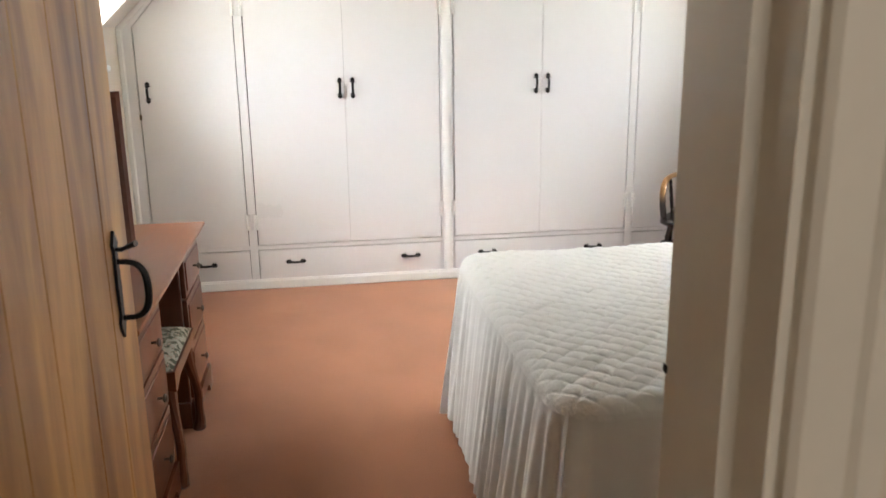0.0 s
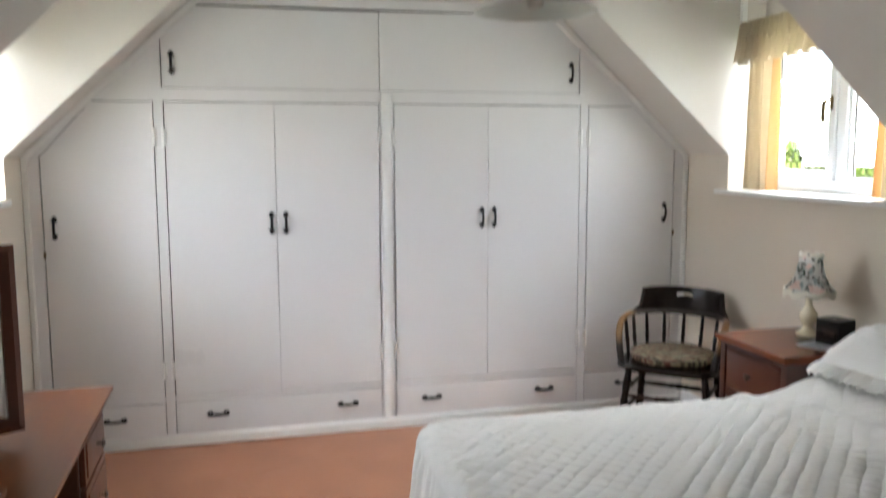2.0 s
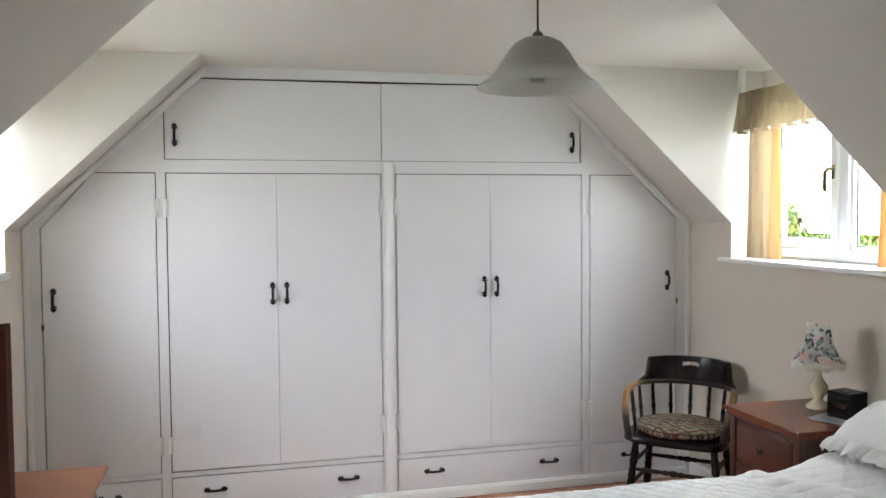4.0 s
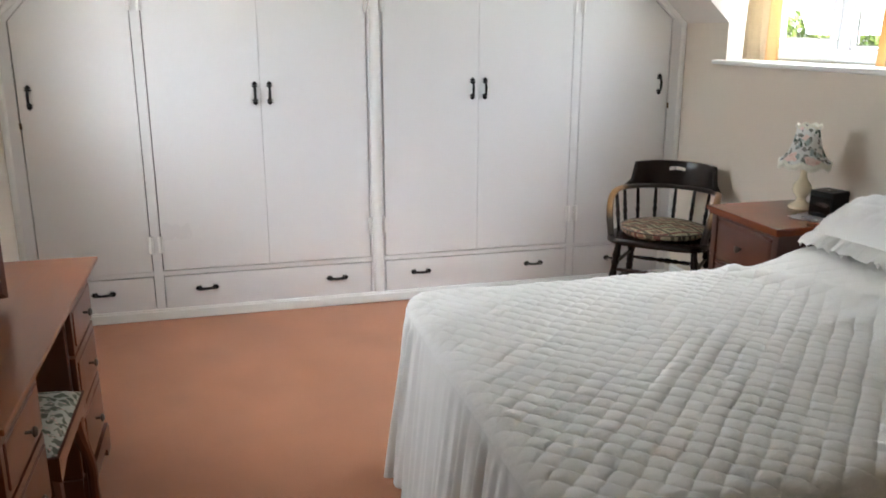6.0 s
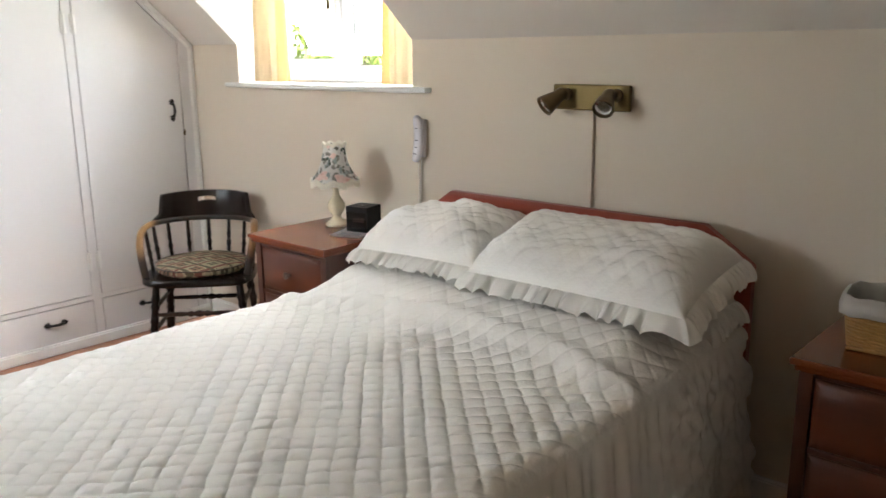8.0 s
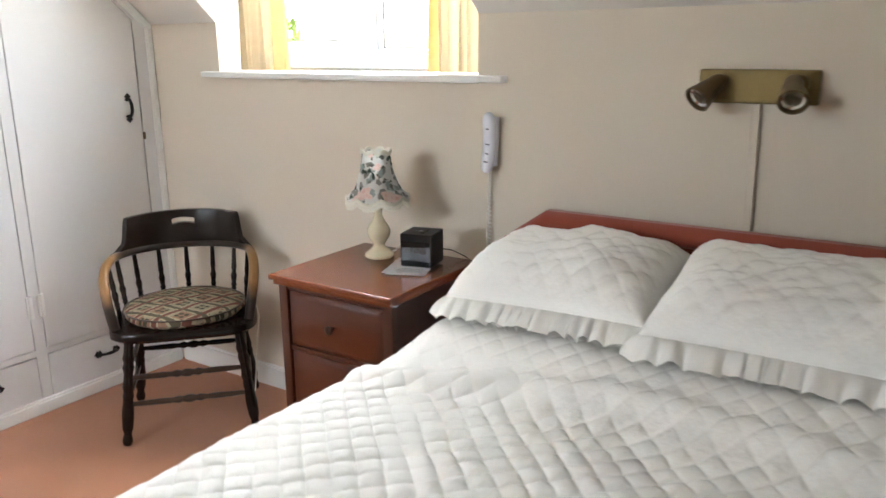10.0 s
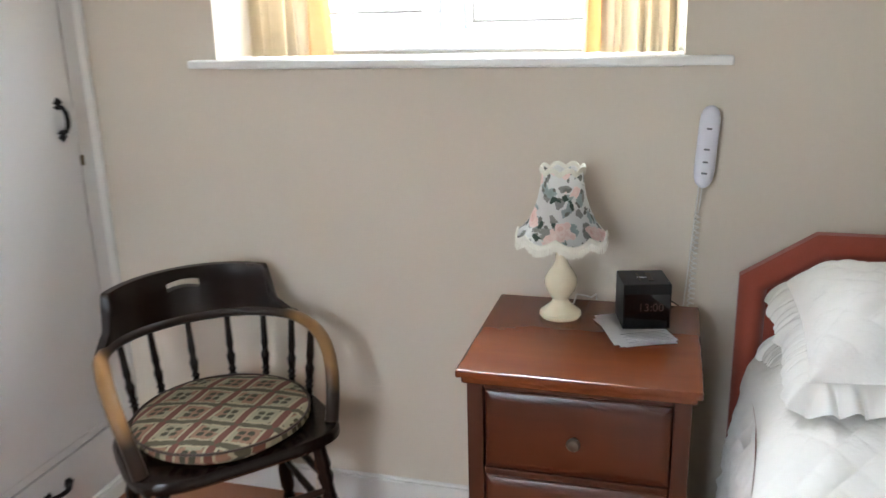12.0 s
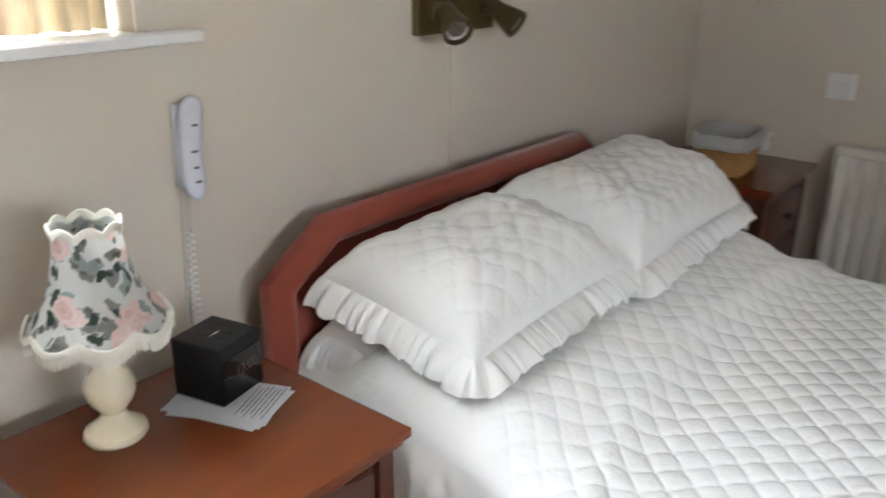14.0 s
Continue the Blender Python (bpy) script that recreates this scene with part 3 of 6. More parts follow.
# ---- dormer windows ----
def dormer_window(name, m, w, label):
    """Plastic casement with two lights; local x outwards, y along the wall, z from the frame's foot."""
    t = thing(name, label, "window", m, kind="structure")
    h, d = 0.86, 0.065
    fr = bm_new()
    e = 0.055
    add_box(fr, 0, d, -w / 2, w / 2, 0, e, bevel=0.004)
    add_box(fr, 0, d, -w / 2, w / 2, h - e, h, bevel=0.004)
    add_box(fr, 0, d, -w / 2, -w / 2 + e, e, h - e, bevel=0.004)
    add_box(fr, 0, d, w / 2 - e, w / 2, e, h - e, bevel=0.004)
    add_box(fr, 0, d, -0.032, 0.032, e, h - e, bevel=0.004)
    part("window_frame", fr, UPVC, t)
    for s in (-1, 1):
        y0, y1 = (0.034, w / 2 - e - 0.002) if s > 0 else (-w / 2 + e + 0.002, -0.034)
        sash = bm_new()
        b = 0.048
        x0, x1 = (-0.012, 0.05) if s > 0 else (0.012, 0.05)
        if s < 0:
            b = 0.018
        add_box(sash, x0, x1, y0, y1, e + 0.002, e + b, bevel=0.005)
        add_box(sash, x0, x1, y0, y1, h - e - b, h - e - 0.002, bevel=0.005)
        add_box(sash, x0, x1, y0, y0 + b, e + b, h - e - b, bevel=0.005)
        add_box(sash, x0, x1, y1 - b, y1, e + b, h - e - b, bevel=0.005)
        so = part("sash", sash, UPVC, t)
        pane = bm_new()
        add_box(pane, 0.026, 0.030, y0 + b - 0.004, y1 - b + 0.004, e + b - 0.004, h - e - b + 0.004)
        po = part("pane", pane, GLASS, so, smooth=False)
        po.visible_shadow = False
        spc = bm_new()
        q = 0.007
        add_box(spc, 0.031, 0.042, y0 + b, y1 - b, e + b, e + b + q)
        add_box(spc, 0.031, 0.042, y0 + b, y0 + b + q, e + b + q, h - e - b)
        add_box(spc, 0.031, 0.042, y1 - b - q, y1 - b, e + b + q, h - e - b)
        part("spacer_bar", spc, GREYC, so, "dark glazing spacer")
        if s > 0:
            hd = bm_new()
            add_box(hd, -0.024, -0.012, y0 + 0.012, y0 + 0.032, 0.40, 0.47, bevel=0.005)
            add_tube(hd, [(-0.022, y0 + 0.022, 0.452), (-0.045, y0 + 0.024, 0.450), (-0.056, y0 + 0.030, 0.435), (-0.054, y0 + 0.036, 0.385), (-0.050, y0 + 0.038, 0.34)], 0.011, 8, flat=(1.0, 0.8))
            part("window_handle", hd, BRASS, so, "gilt espagnolette window handle")
    return t


dormer_window("window_1", pose(0.20, (RD0 + RD1) / 2, ZS + 0.035), RD0 - RD1 - 0.006, "white plastic casement window in a dormer")
dormer_window("window_2", pose(XL - 0.20, (LD0 + LD1) / 2, ZS + 0.035, 0, 0, 180), LD0 - LD1 - 0.006, "white plastic casement window in the dresser dormer")
for nm, x0, x1, a, b in (("window_sill", -0.045, 0.20, -0.352, -1.775), ("window_sill", XL - 0.20, XL + 0.02, LD0 + 0.02, LD1 - 0.05)):
    bm = bm_new()
    if x0 > -1:
        add_box(bm, x0, 0.0, b, a, ZS + 0.006, ZS + 0.028, bevel=0.009, seg=3)
        add_box(bm, -0.006, x1, RD1 + 0.003, RD0 - 0.003, ZS + 0.0015, ZS + 0.0275)
    else:
        add_box(bm, XL, x1, b, a, ZS - 0.002, ZS + 0.028, bevel=0.009, seg=3)
        add_box(bm, x0, XL + 0.006, LD1 + 0.003, LD0 - 0.003, ZS + 0.0015, ZS + 0.0275)
    solid(nm, bm, TRIMW, "white gloss window sill with a rounded nose", "window sill", "structure")
bm = bm_new()
for x0, x1, a, b in ((0.20, 0.27, RD0, RD1), (XL - 0.27, XL - 0.20, LD0, LD1)):
    add_box(bm, x0, x1, b - 0.02, a + 0.02, ZS + 0.892, ZC + 0.02)
    add_box(bm, x0, x1, b, a, ZS - 0.01, ZS + 0.034)
solid("window_lintel", bm, CEIL, "white boarding above the dormer windows", "wall", "structure")


def curtain_bm(w, h, folds, depth, gather=0.0, seed=1, flare=0.0):
    """A hanging cloth along y, from z = 0 to h, with folds that open downwards."""
    rnd = random.Random(seed)
    ph = [rnd.uniform(0, 6.28) for _ in range(5)]
    bm = bm_new()

    def f(u, v):
        k = folds * 2 * math.pi
        open_ = 1.0 - 0.35 * v
        x = depth * open_ * (math.sin(k * u + ph[0] + 0.5 * math.sin(3 * v + ph[1])) + 0.35 * math.sin(1.7 * k * u + ph[2] + v))
        y = (u - 0.5) * w * (1 + flare * (1 - v)) + 0.006 * math.sin(k * 0.6 * u + ph[3] + 2 * v)
        return (x, y, h * v)
    return add_sheet(bm, max(40, folds * 12), 14, f, 0.003)


def curtains(x, y0, y1, s, label):
    """A pair with gathered pelmet frill for one dormer; s points into the room along x."""
    for k, (a, b) in enumerate(((y0 - 0.078, y0 - 0.300), (y1 + 0.245, y1 + 0.012))):
        c = thing("curtain", label, "curtain", pose(x, (a + b) / 2, ZS + 0.032), "dormer curtains")
        wc = abs(a - b)
        part("curtain_cloth", curtain_bm(wc - 0.05, 0.83, 5, 0.019, seed=3 + k, flare=0.03), CURTAIN, c, m=pose(0, 0.025 if k == 0 else -0.025, 0))
        part("leading_edge", curtain_bm(0.046, 0.83, 1, 0.022, seed=13 + k, flare=0.45), CURTEDGE, c, "added single cloth along the edge, daylight glow put into its orange colour", pose(-s * 0.022, (-wc / 2 + 0.026) if k == 0 else (wc / 2 - 0.026), 0))
        tape = bm_new()
        add_box(tape, -0.012, 0.012, -abs(a - b) / 2, abs(a - b) / 2, 0.83, 0.86, bevel=0.003)
        part("heading_tape", tape, CURTAIN, c)
    v = thing("curtain_valance", "gathered cream valance frill above the window", "valance", pose(x - s * 0.0, (y0 + y1) / 2, ZS + 0.70))
    bm = bm_new()
    w = y0 - y1 - 0.10

    def f(u, vv):
        k = 46 * 2 * math.pi
        amp = 0.004 + 0.016 * (1 - vv) ** 1.3
        xx = s * (0.055 + 0.02 * (1 - vv)) + amp * math.sin(k * u * (0.5 if vv < 0.6 else 1)) + 0.006 * math.sin(k * 0.31 * u)
        return (xx, (u - 0.5) * w, 0.215 * vv + 0.010 * math.sin(k * 0.25 * u) * (1 - vv))
    add_sheet(bm, 260, 10, f, 0.002)
    part("gathered_cloth", bm, CURTAIN, v)
    rail = bm_new()
    add_box(rail, -0.006 + s * 0.02, 0.012 + s * 0.02, -w / 2 - 0.03, w / 2 + 0.03, 0.20, 0.225, bevel=0.003)
    for yy in (-w / 2 - 0.02, 0, w / 2 + 0.02):
        add_box(rail, -0.01 + s * 0.02, 0.02 + s * 0.02, yy - 0.012, yy + 0.012, 0.222, 0.36)
    part("curtain_rail", rail, TRIMW, v, "white curtain rail with brackets")


curtains(0.055, RD0, RD1, -1, "cream lined curtain with the daylight behind it")
curtains(XL - 0.055, LD0, LD1, 1, "cream lined curtain of the dresser window")


# ---- fitted wardrobe ----
def wardrobe_handle():
    """Black iron pull with spear-shaped ends, along local z, standing off along -y."""
    bm = bm_new()
    for s in (-1, 1):
        pr = [(-0.006, s * 0.028), (-0.018, s * 0.036), (-0.007, s * 0.041), (-0.016, s * 0.047), (0.0, s * 0.062), (0.016, s * 0.047), (0.007, s * 0.041), (0.018, s * 0.036), (0.006, s * 0.028)]
        add_prism(bm, pr, "y", -0.005, 0.0)
    pts = [(0, -0.003, -0.040), (0, -0.016, -0.034), (0, -0.025, -0.018), (0, -0.027, 0), (0, -0.025, 0.018), (0, -0.016, 0.034), (0, -0.003, 0.040)]
    add_tube(bm, pts, lambda t: 0.0048 + 0.0025 * math.sin(math.pi * t), 8)
    return to_mesh("handle", bm, IRON)


HANDLE = wardrobe_handle()


def put_handle(parent, x, z, y, flat=False):
    ob = new("handle", HANDLE)
    ob.parent = parent
    ob.matrix_basis = pose(x, y, z, 0, 90 if flat else 0, 0)
    return tagged(ob, "black iron pull handle with spear ends")


def wardrobe():
    w = thing("fitted_wardrobe", "white painted fitted wardrobe across the gable, doors shut", "wardrobe", kind="structure")
    z1, z2, z3, z4, z5 = 0.054, 0.238, 0.262, 1.812, 1.878
    v = [(XL + 0.002, -3.578), (-3.030, -2.984), (-1.871, -1.794), (-0.697, -0.652), (-0.089, -0.002)]
    T = 0.022

    def member(pts):
        bm = bm_new()
        add_prism(bm, pts, "y", 0, T)
        part("frame_member", bm, GLOSSW, w)
    member([(XL + 0.002, 0), (-0.002, 0), (-0.002, z1), (XL + 0.002, z1)])
    for a, b in zip([v[0][1], v[1][1], v[2][1], v[3][1]], [v[1][0], v[2][0], v[3][0], v[4][0]]):
        member([(a, z2), (b, z2), (b, z3), (a, z3)])
    for i, (a, b) in enumerate(v):
        member([(a, z1), (b, z1), (b, z4 if 0 < i < 4 else 1.53), (a, z4 if 0 < i < 4 else 1.53)])
    # left and right haunches over the cut-off door corners
    member([(XL + 0.002, 1.53), (-3.578, 1.53), (-3.327, z4), (-3.366, z4)])
    member([(-0.002, 1.53), (-0.306, z4), (-0.368, z4), (-0.089, 1.552), (-0.089, 1.53)])
    member([(-3.366, z4), (-0.306, z4), (-0.378, z5), (-3.296, z5)])
    member([(-3.296, z5), (-2.988, z5), (-2.988, 2.143), (-2.832, 2.296), (-2.857, 2.296)])
    member([(-0.378, z5), (-0.831, 2.296), (-0.884, 2.312), (-0.884, 2.296), (-0.704, 2.146), (-0.704, z5)])
    member([(-2.857, 2.299), (-0.90, 2.314), (-0.852, 2.322), (-0.90, ZC), (-2.79, ZC)])
    back = bm_new()
    add_prism(back, [(XL, 0.01), (0, 0.01), (0, ZK), (XR1, ZC), (XL1, ZC), (XL, ZK)], "y", T + 0.012, T + 0.03)
    part("carcass", back, BROWNRUB, w, "dark unpainted inside")
    # cover moulding round the edge and the rounded centre post
    for poly in ([(XL + 0.001, 0.058), (XL + 0.032, 0.058), (XL + 0.032, 1.515), (XL + 0.001, 1.528)], [(XL + 0.001, 1.530), (XL + 0.032, 1.517), (XL1 + 0.022, ZC - 0.036), (XL1 + 0.002, ZC - 0.002)], [(-0.032, 0.058), (-0.001, 0.058), (-0.001, 1.528), (-0.032, 1.515)], [(-0.001, 1.530), (XR1 + 0.002, ZC - 0.002), (XR1 - 0.022, ZC - 0.036), (-0.032, 1.517)]):
        tr = bm_new()
        add_prism(tr, poly, "y", -0.013, -0.0005)
        bmesh.ops.bevel(tr, geom=[e for e in tr.edges if all(v.co.y < -0.01 for v in e.verts)], offset=0.006, segments=3, affect="EDGES")
        part("cover_moulding", tr, TRIMW, w)
    cp = bm_new()
    add_prism(cp, [(-1.860, 0.0), (-1.857, -0.010), (-1.848, -0.017), (-1.833, -0.020), (-1.818, -0.017), (-1.809, -0.010), (-1.806, 0.0)], "z", 0.06, 1.866)
    part("centre_post", cp, TRIMW, w)
    sk = bm_new()
    add_box(sk, XL + 0.02, -0.02, -0.024, -0.001, 0.0, 0.050, bevel=0.004)
    add_box(sk, XL + 0.02, -0.02, -0.017, -0.001, 0.050, 0.058, bevel=0.003)
    part("plinth", sk, TRIMW, w, "white skirting along the foot of the wardrobe")
    g = 0.004
    doors = [
        ([(-3.574, z3), (-3.033, z3), (-3.033, z4 - g), (-3.325, z4 - g), (-3.574, 1.533)], [(-3.523, 1.176)]),
        ([(-2.980, z3 + 0.003), (-2.4303, z3 + 0.003), (-2.4303, z4 - g), (-2.980, z4 - g)], [(-2.457, 1.178)]),
        ([(-2.4287, z3 + 0.003), (-1.874, z3 + 0.003), (-1.874, z4 - g), (-2.4287, z4 - g)], [(-2.383, 1.178)]),
        ([(-1.791, z3 + 0.003), (-1.2553, z3 + 0.003), (-1.2553, z4 - g), (-1.791, z4 - g)], [(-1.290, 1.181)]),
        ([(-1.2537, z3 + 0.003), (-0.700, z3 + 0.003), (-0.700, z4 - g), (-1.2537, z4 - g)], [(-1.218, 1.181)]),
        ([(-0.649, z3), (-0.093, z3), (-0.093, 1.552), (-0.371, z4 - g), (-0.649, z4 - g)], [(-0.153, 1.187)]),
        ([(-2.984, z5 + g), (-1.868, z5 + g), (-1.868, 2.295), (-2.830, 2.292), (-2.984, 2.141)], [(-2.935, 2.005)]),
        ([(-1.864, z5 + g), (-0.708, z5 + g), (-0.708, 2.143), (-0.886, 2.309), (-1.864, 2.297)], [(-0.757, 1.995)]),
    ]
    for k, (poly, hs) in enumerate(doors):
        bm = bm_new()
        top = k > 5
        if not top:
            cx, cz = sum(p[0] for p in poly) / len(poly), sum(p[1] for p in poly) / len(poly)
            ex = {1: (1, 0), 2: (0, 1), 3: (1, 0), 4: (0, 1)}.get(k, (1, 1))
            poly = [(px + 0.0020 * ex[0] if px < cx else px - 0.0020 * ex[1], pz - math.copysign(0.0012, pz - cz)) for px, pz in poly]
        add_prism(bm, poly, "y", 0.009 if top else -0.0015, 0.026 if top else 0.02)
        es = [e for e in bm.edges if abs(e.verts[0].co.y - e.verts[1].co.y) < 1e-6 and e.verts[0].co.y < 0.012]
        bmesh.ops.bevel(bm, geom=es, offset=0.0018, segments=2, affect="EDGES")
        d = part("door", bm, GLOSSW, w)
        for hx, hz in hs:
            put_handle(d, hx, hz, 0.009 if top else -0.0015)
    for a, b, hs in ((-3.574, -3.034, (-3.285,)), (-2.980, -1.874, (-2.765, -2.067)), (-1.791, -0.700, (-1.587, -0.904)), (-0.649, -0.093, (-0.391,))):
        bm = bm_new()
        add_box(bm, a, b, -0.0015, 0.02, z1 + 0.003, z2 - 0.006, bevel=0.0018, seg=2)
        d = part("drawer_front", bm, GLOSSW, w)
        for hx in hs:
            put_handle(d, hx, 0.158, -0.0015, True)
    for x in (-3.030, -2.983, -1.872, -1.793, -0.698, -0.650):
        for z in (1.63, 0.445 if x > -2.5 else 0.41):
            bm = bm_new()
            add_box(bm, x - 0.013, x + 0.013, -0.009, 0.0, z - 0.046, z + 0.046, bevel=0.002)
            add_tube(bm, [(x, -0.011, z - 0.046), (x, -0.011, z + 0.046)], 0.0075, 10)
            part("hinge", bm, TRIMW, w, "painted-over hinge")
    for x, z in ((-3.574, 1.041), (-0.089, 1.063)):
        bm = bm_new()
        add_box(bm, x - 0.006, x + 0.006, -0.008, 0.0, z - 0.016, z + 0.016, bevel=0.003)
        part("catch", bm, BRONZE, w, "small dark door catch")


wardrobe()

# ---- bed ----
BX0, BX1, BY0, BY1, BZ = -2.075, -0.135, -1.80, -3.195, 0.642


def bed():
    b = thing("bed", "double bed with a rust velvet headboard", "bed")
    m = bm_new()
    add_box(m, BX0 + 0.06, BX1 - 0.005, BY1 + 0.05, BY0 - 0.09, 0.34, BZ - 0.035, bevel=0.05, seg=4)
    part("mattress", m, MATTRESS, b, "pale mattress")
    d = bm_new()
    add_box(d, BX0 + 0.07, BX1 - 0.005, BY1 + 0.06, BY0 - 0.09, 0.10, 0.34, bevel=0.015, seg=2)
    part("divan_base", d, MATTRESS, b)
    for x in (BX0 + 0.14, BX1 - 0.12):
        for y in (BY0 - 0.14, BY1 + 0.14):
            l = bm_new()
            add_lathe(l, [(0.022, 0.0), (0.026, 0.03), (0.022, 0.06), (0.022, 0.10)], 14, pose(x, y, 0))
            part("leg", l, BLACKWOOD, b)
    # headboard: padded rim with clipped corners round a sunken panel
    z0, zs, zt = 0.28, 0.835, 0.943
    out = [(-1.817, z0), (-3.195, z0), (-3.195, zs), (-3.035, zt), (-1.978, zt), (-1.817, zs)]
    r = 0.062
    inn = [(-1.817 - r, z0), (-3.195 + r, z0), (-3.195 + r, zs - 0.03), (-3.035 + 0.022, zt - r), (-1.978 - 0.022, zt - r), (-1.817 - r, zs - 0.03)]
    core = bm_new()
    add_prism(core, out, "x", -0.118, -0.090)
    part("headboard_panel", core, VELVET, b, "rust velvet headboard panel")
    rim = bm_new()
    ring = []
    for (oy, oz), (iy, iz) in zip(out, inn):
        o, i = Vector((0, oy, oz)), Vector((0, iy, iz))
        row = []
        for k in range(9):
            t = k / 8
            p = o.lerp(i, t)
            bulge = math.sin(math.pi * t) ** 0.6
            row.append(rim.verts.new((-0.1182 - 0.032 * bulge, p.y, p.z)))
        ring.append(row)
    n = len(ring)
    for a in range(1, n):
        ra, rb = ring[a], ring[(a + 1) % n]
        for k in range(8):
            rim.faces.new((ra[k], rb[k], rb[k + 1], ra[k + 1]))
    part("headboard_rim", rim, VELVET, b, "padded velvet rim", angle=70)
    return b


bed()


def diamond(u, v, p, q):
    """Height 0..1 of puffed diamonds with stitched seams; p and q are the diagonals."""
    u, v = u + 0.005 * noise.noise((u * 8, v * 8, 0.1)) + 0.003 * noise.noise((u * 27, v * 27, 3.3)), v + 0.005 * noise.noise((u * 8, v * 8, 5.1)) + 0.003 * noise.noise((u * 27, v * 27, 8.3))
    a = abs(math.sin(math.pi * (u / p + v / q)))
    c = abs(math.sin(math.pi * (u / p - v / q)))
    return a ** 0.31 * c ** 0.24 * (0.9 + 0.35 * noise.noise((u * 7, v * 7, 2.2)) + 0.2 * noise.noise((u * 21, v * 21, 6.2)))


def bed_height(x, y):
    """Top of the cover: a slight crown, the rise over the turned-up pillow end, and soft hollows."""
    z = BZ + 0.010 * noise.noise((x * 1.7, y * 1.9, 0.3)) + 0.004 * noise.noise((x * 5, y * 4.4, 1.7))
    z += 0.095 * smooth01(-0.88, -0.60, x + 0.05 * noise.noise((y * 2.0, 0.4, 0.2))) * (1 - 0.7 * smooth01(-0.36, -0.20, x)) * (0.25 + 0.75 * smooth01(BY0 - 0.02, BY0 - 0.15, y) * smooth01(BY1 + 0.02, BY1 + 0.15, y))
    z += 0.020 * math.exp(-((x + 0.80 + 0.06 * math.sin(3.1 * y) + 0.02 * noise.noise((y * 9, 0.3, 0.6))) / 0.034) ** 2)
    return z


def head_draw(x):
    """How far the cover is drawn in at the head end, beside the bedside chest."""
    return 0.055 * smooth01(-1.0, -0.40, x)


def bedspread():
    b = thing("bedspread", "white quilted cotton bedspread with a gathered valance", "bedspread")
    bm = bm_new()
    x0, x1, y0, y1 = BX0 - 0.012, BX1 - 0.004, BY0 + 0.012, BY1 - 0.012
    rc = 0.055

    def f(u, v):
        x = x0 + (x1 - x0) * u
        ya = y0 - head_draw(x)
        y = ya + (y1 - ya) * v
        e = min(x - x0, ya - y, y - y1)
        # round the plan corners at the foot
        for cy, s in ((y0 - 0.13, 1), (y1 + 0.13, -1)):
            dx, dy = x - (x0 + 0.13), (y - cy) * s
            if dx < 0 and dy > 0:
                d = math.hypot(dx, dy)
                mx = max(-dx, dy)
                if d > 1e-6:
                    k = mx / d
                    x, y = x0 + 0.13 + dx * k, cy + dy * k * s
        ex = max(0.0, min(1.0, e / rc))
        z = bed_height(x, y) - rc * 0.85 * (1 - math.sqrt(max(0, 1 - (1 - ex) ** 2)))
        z += 0.0130 * (1 - 0.55 * smooth01(-0.88, -0.74, x)) * (diamond(x, y, 0.0707, 0.0707) - 0.4) * (0.35 + 0.65 * ex)
        return (x, y, z)
    add_sheet(bm, 560, 400, f)
    part("quilted_top", bm, QUILT, b, angle=180)

    # the hanging valance, gathered along the edge
    def hang(path, amp, waves, seed, name, z_low):
        rnd = random.Random(seed)
        tot = [0.0]
        for a, c in zip(path, path[1:]):
            tot.append(tot[-1] + (Vector(c[:2]) - Vector(a[:2])).length)
        length = tot[-1]
        jit = [rnd.uniform(0, 6.28) for _ in range(8)]

        def f(u, v):
            s = u * length
            k = 0
            while k < len(tot) - 2 and tot[k + 1] < s:
                k += 1
            t = (s - tot[k]) / max(1e-6, tot[k + 1] - tot[k])
            p = Vector(path[k]).lerp(Vector(path[k + 1]), t)
            nrm = Vector((p[2], p[3]))
            nrm = nrm.normalized() if nrm.length > 1e-6 else Vector((0, 0))
            w = waves * 2 * math.pi * u
            d = 1 - v
            fold = math.sin(w + 2.1 * math.sin(w * 0.17 + jit[0]) + 1.1 * math.sin(w * 0.43 + jit[4]) + 0.6 * math.sin(2.2 * d + jit[1] + 5 * u))
            fold2 = math.sin(w * 1.83 + jit[2] + d * 1.2)
            out = 0.001 + 0.058 * d ** 0.9 + amp * (0.75 + 0.9 * noise.noise((s * 2.3, seed, 0.5))) * (0.30 + 0.70 * d) * (0.72 * fold + 0.28 * fold2) * smooth01(0.0, 0.08, d)
            head = smooth01(-0.95, -0.60, p[0])
            out += head * smooth01(0.0, 0.1, d) * (0.018 * noise.noise((s * 9, d * 7, 1.1)) + 0.014 * noise.noise((s * 24, d * 18, 4.1)) - 0.45 * amp * fold * d + 0.012 * diamond(s, 0.6 * d, 0.0707, 0.0707))
            zt = bed_height(p[0], p[1]) - 0.040
            z = zt + (z_low - zt) * d + 0.006 * math.sin(w * 0.5 + jit[3]) * d
            return (p[0] + nrm[0] * out, p[1] + nrm[1] * out, z)
        bm = bm_new()
        add_sheet(bm, int(waves * 16), 40, f)
        o = part(name, bm, FRILLC, b, angle=180)
        return o
    arc = []
    c = 0.13
    xf, yn, yf = x0 - 0.000, y0 + 0.000, y1 - 0.000
    for k in range(12):
        xx = x1 - 0.02 + (xf + c - x1 + 0.02) * k / 12
        arc.append((xx, yn - head_draw(xx), 0, 1))
    arc.append((xf + c, yn, 0, 1))
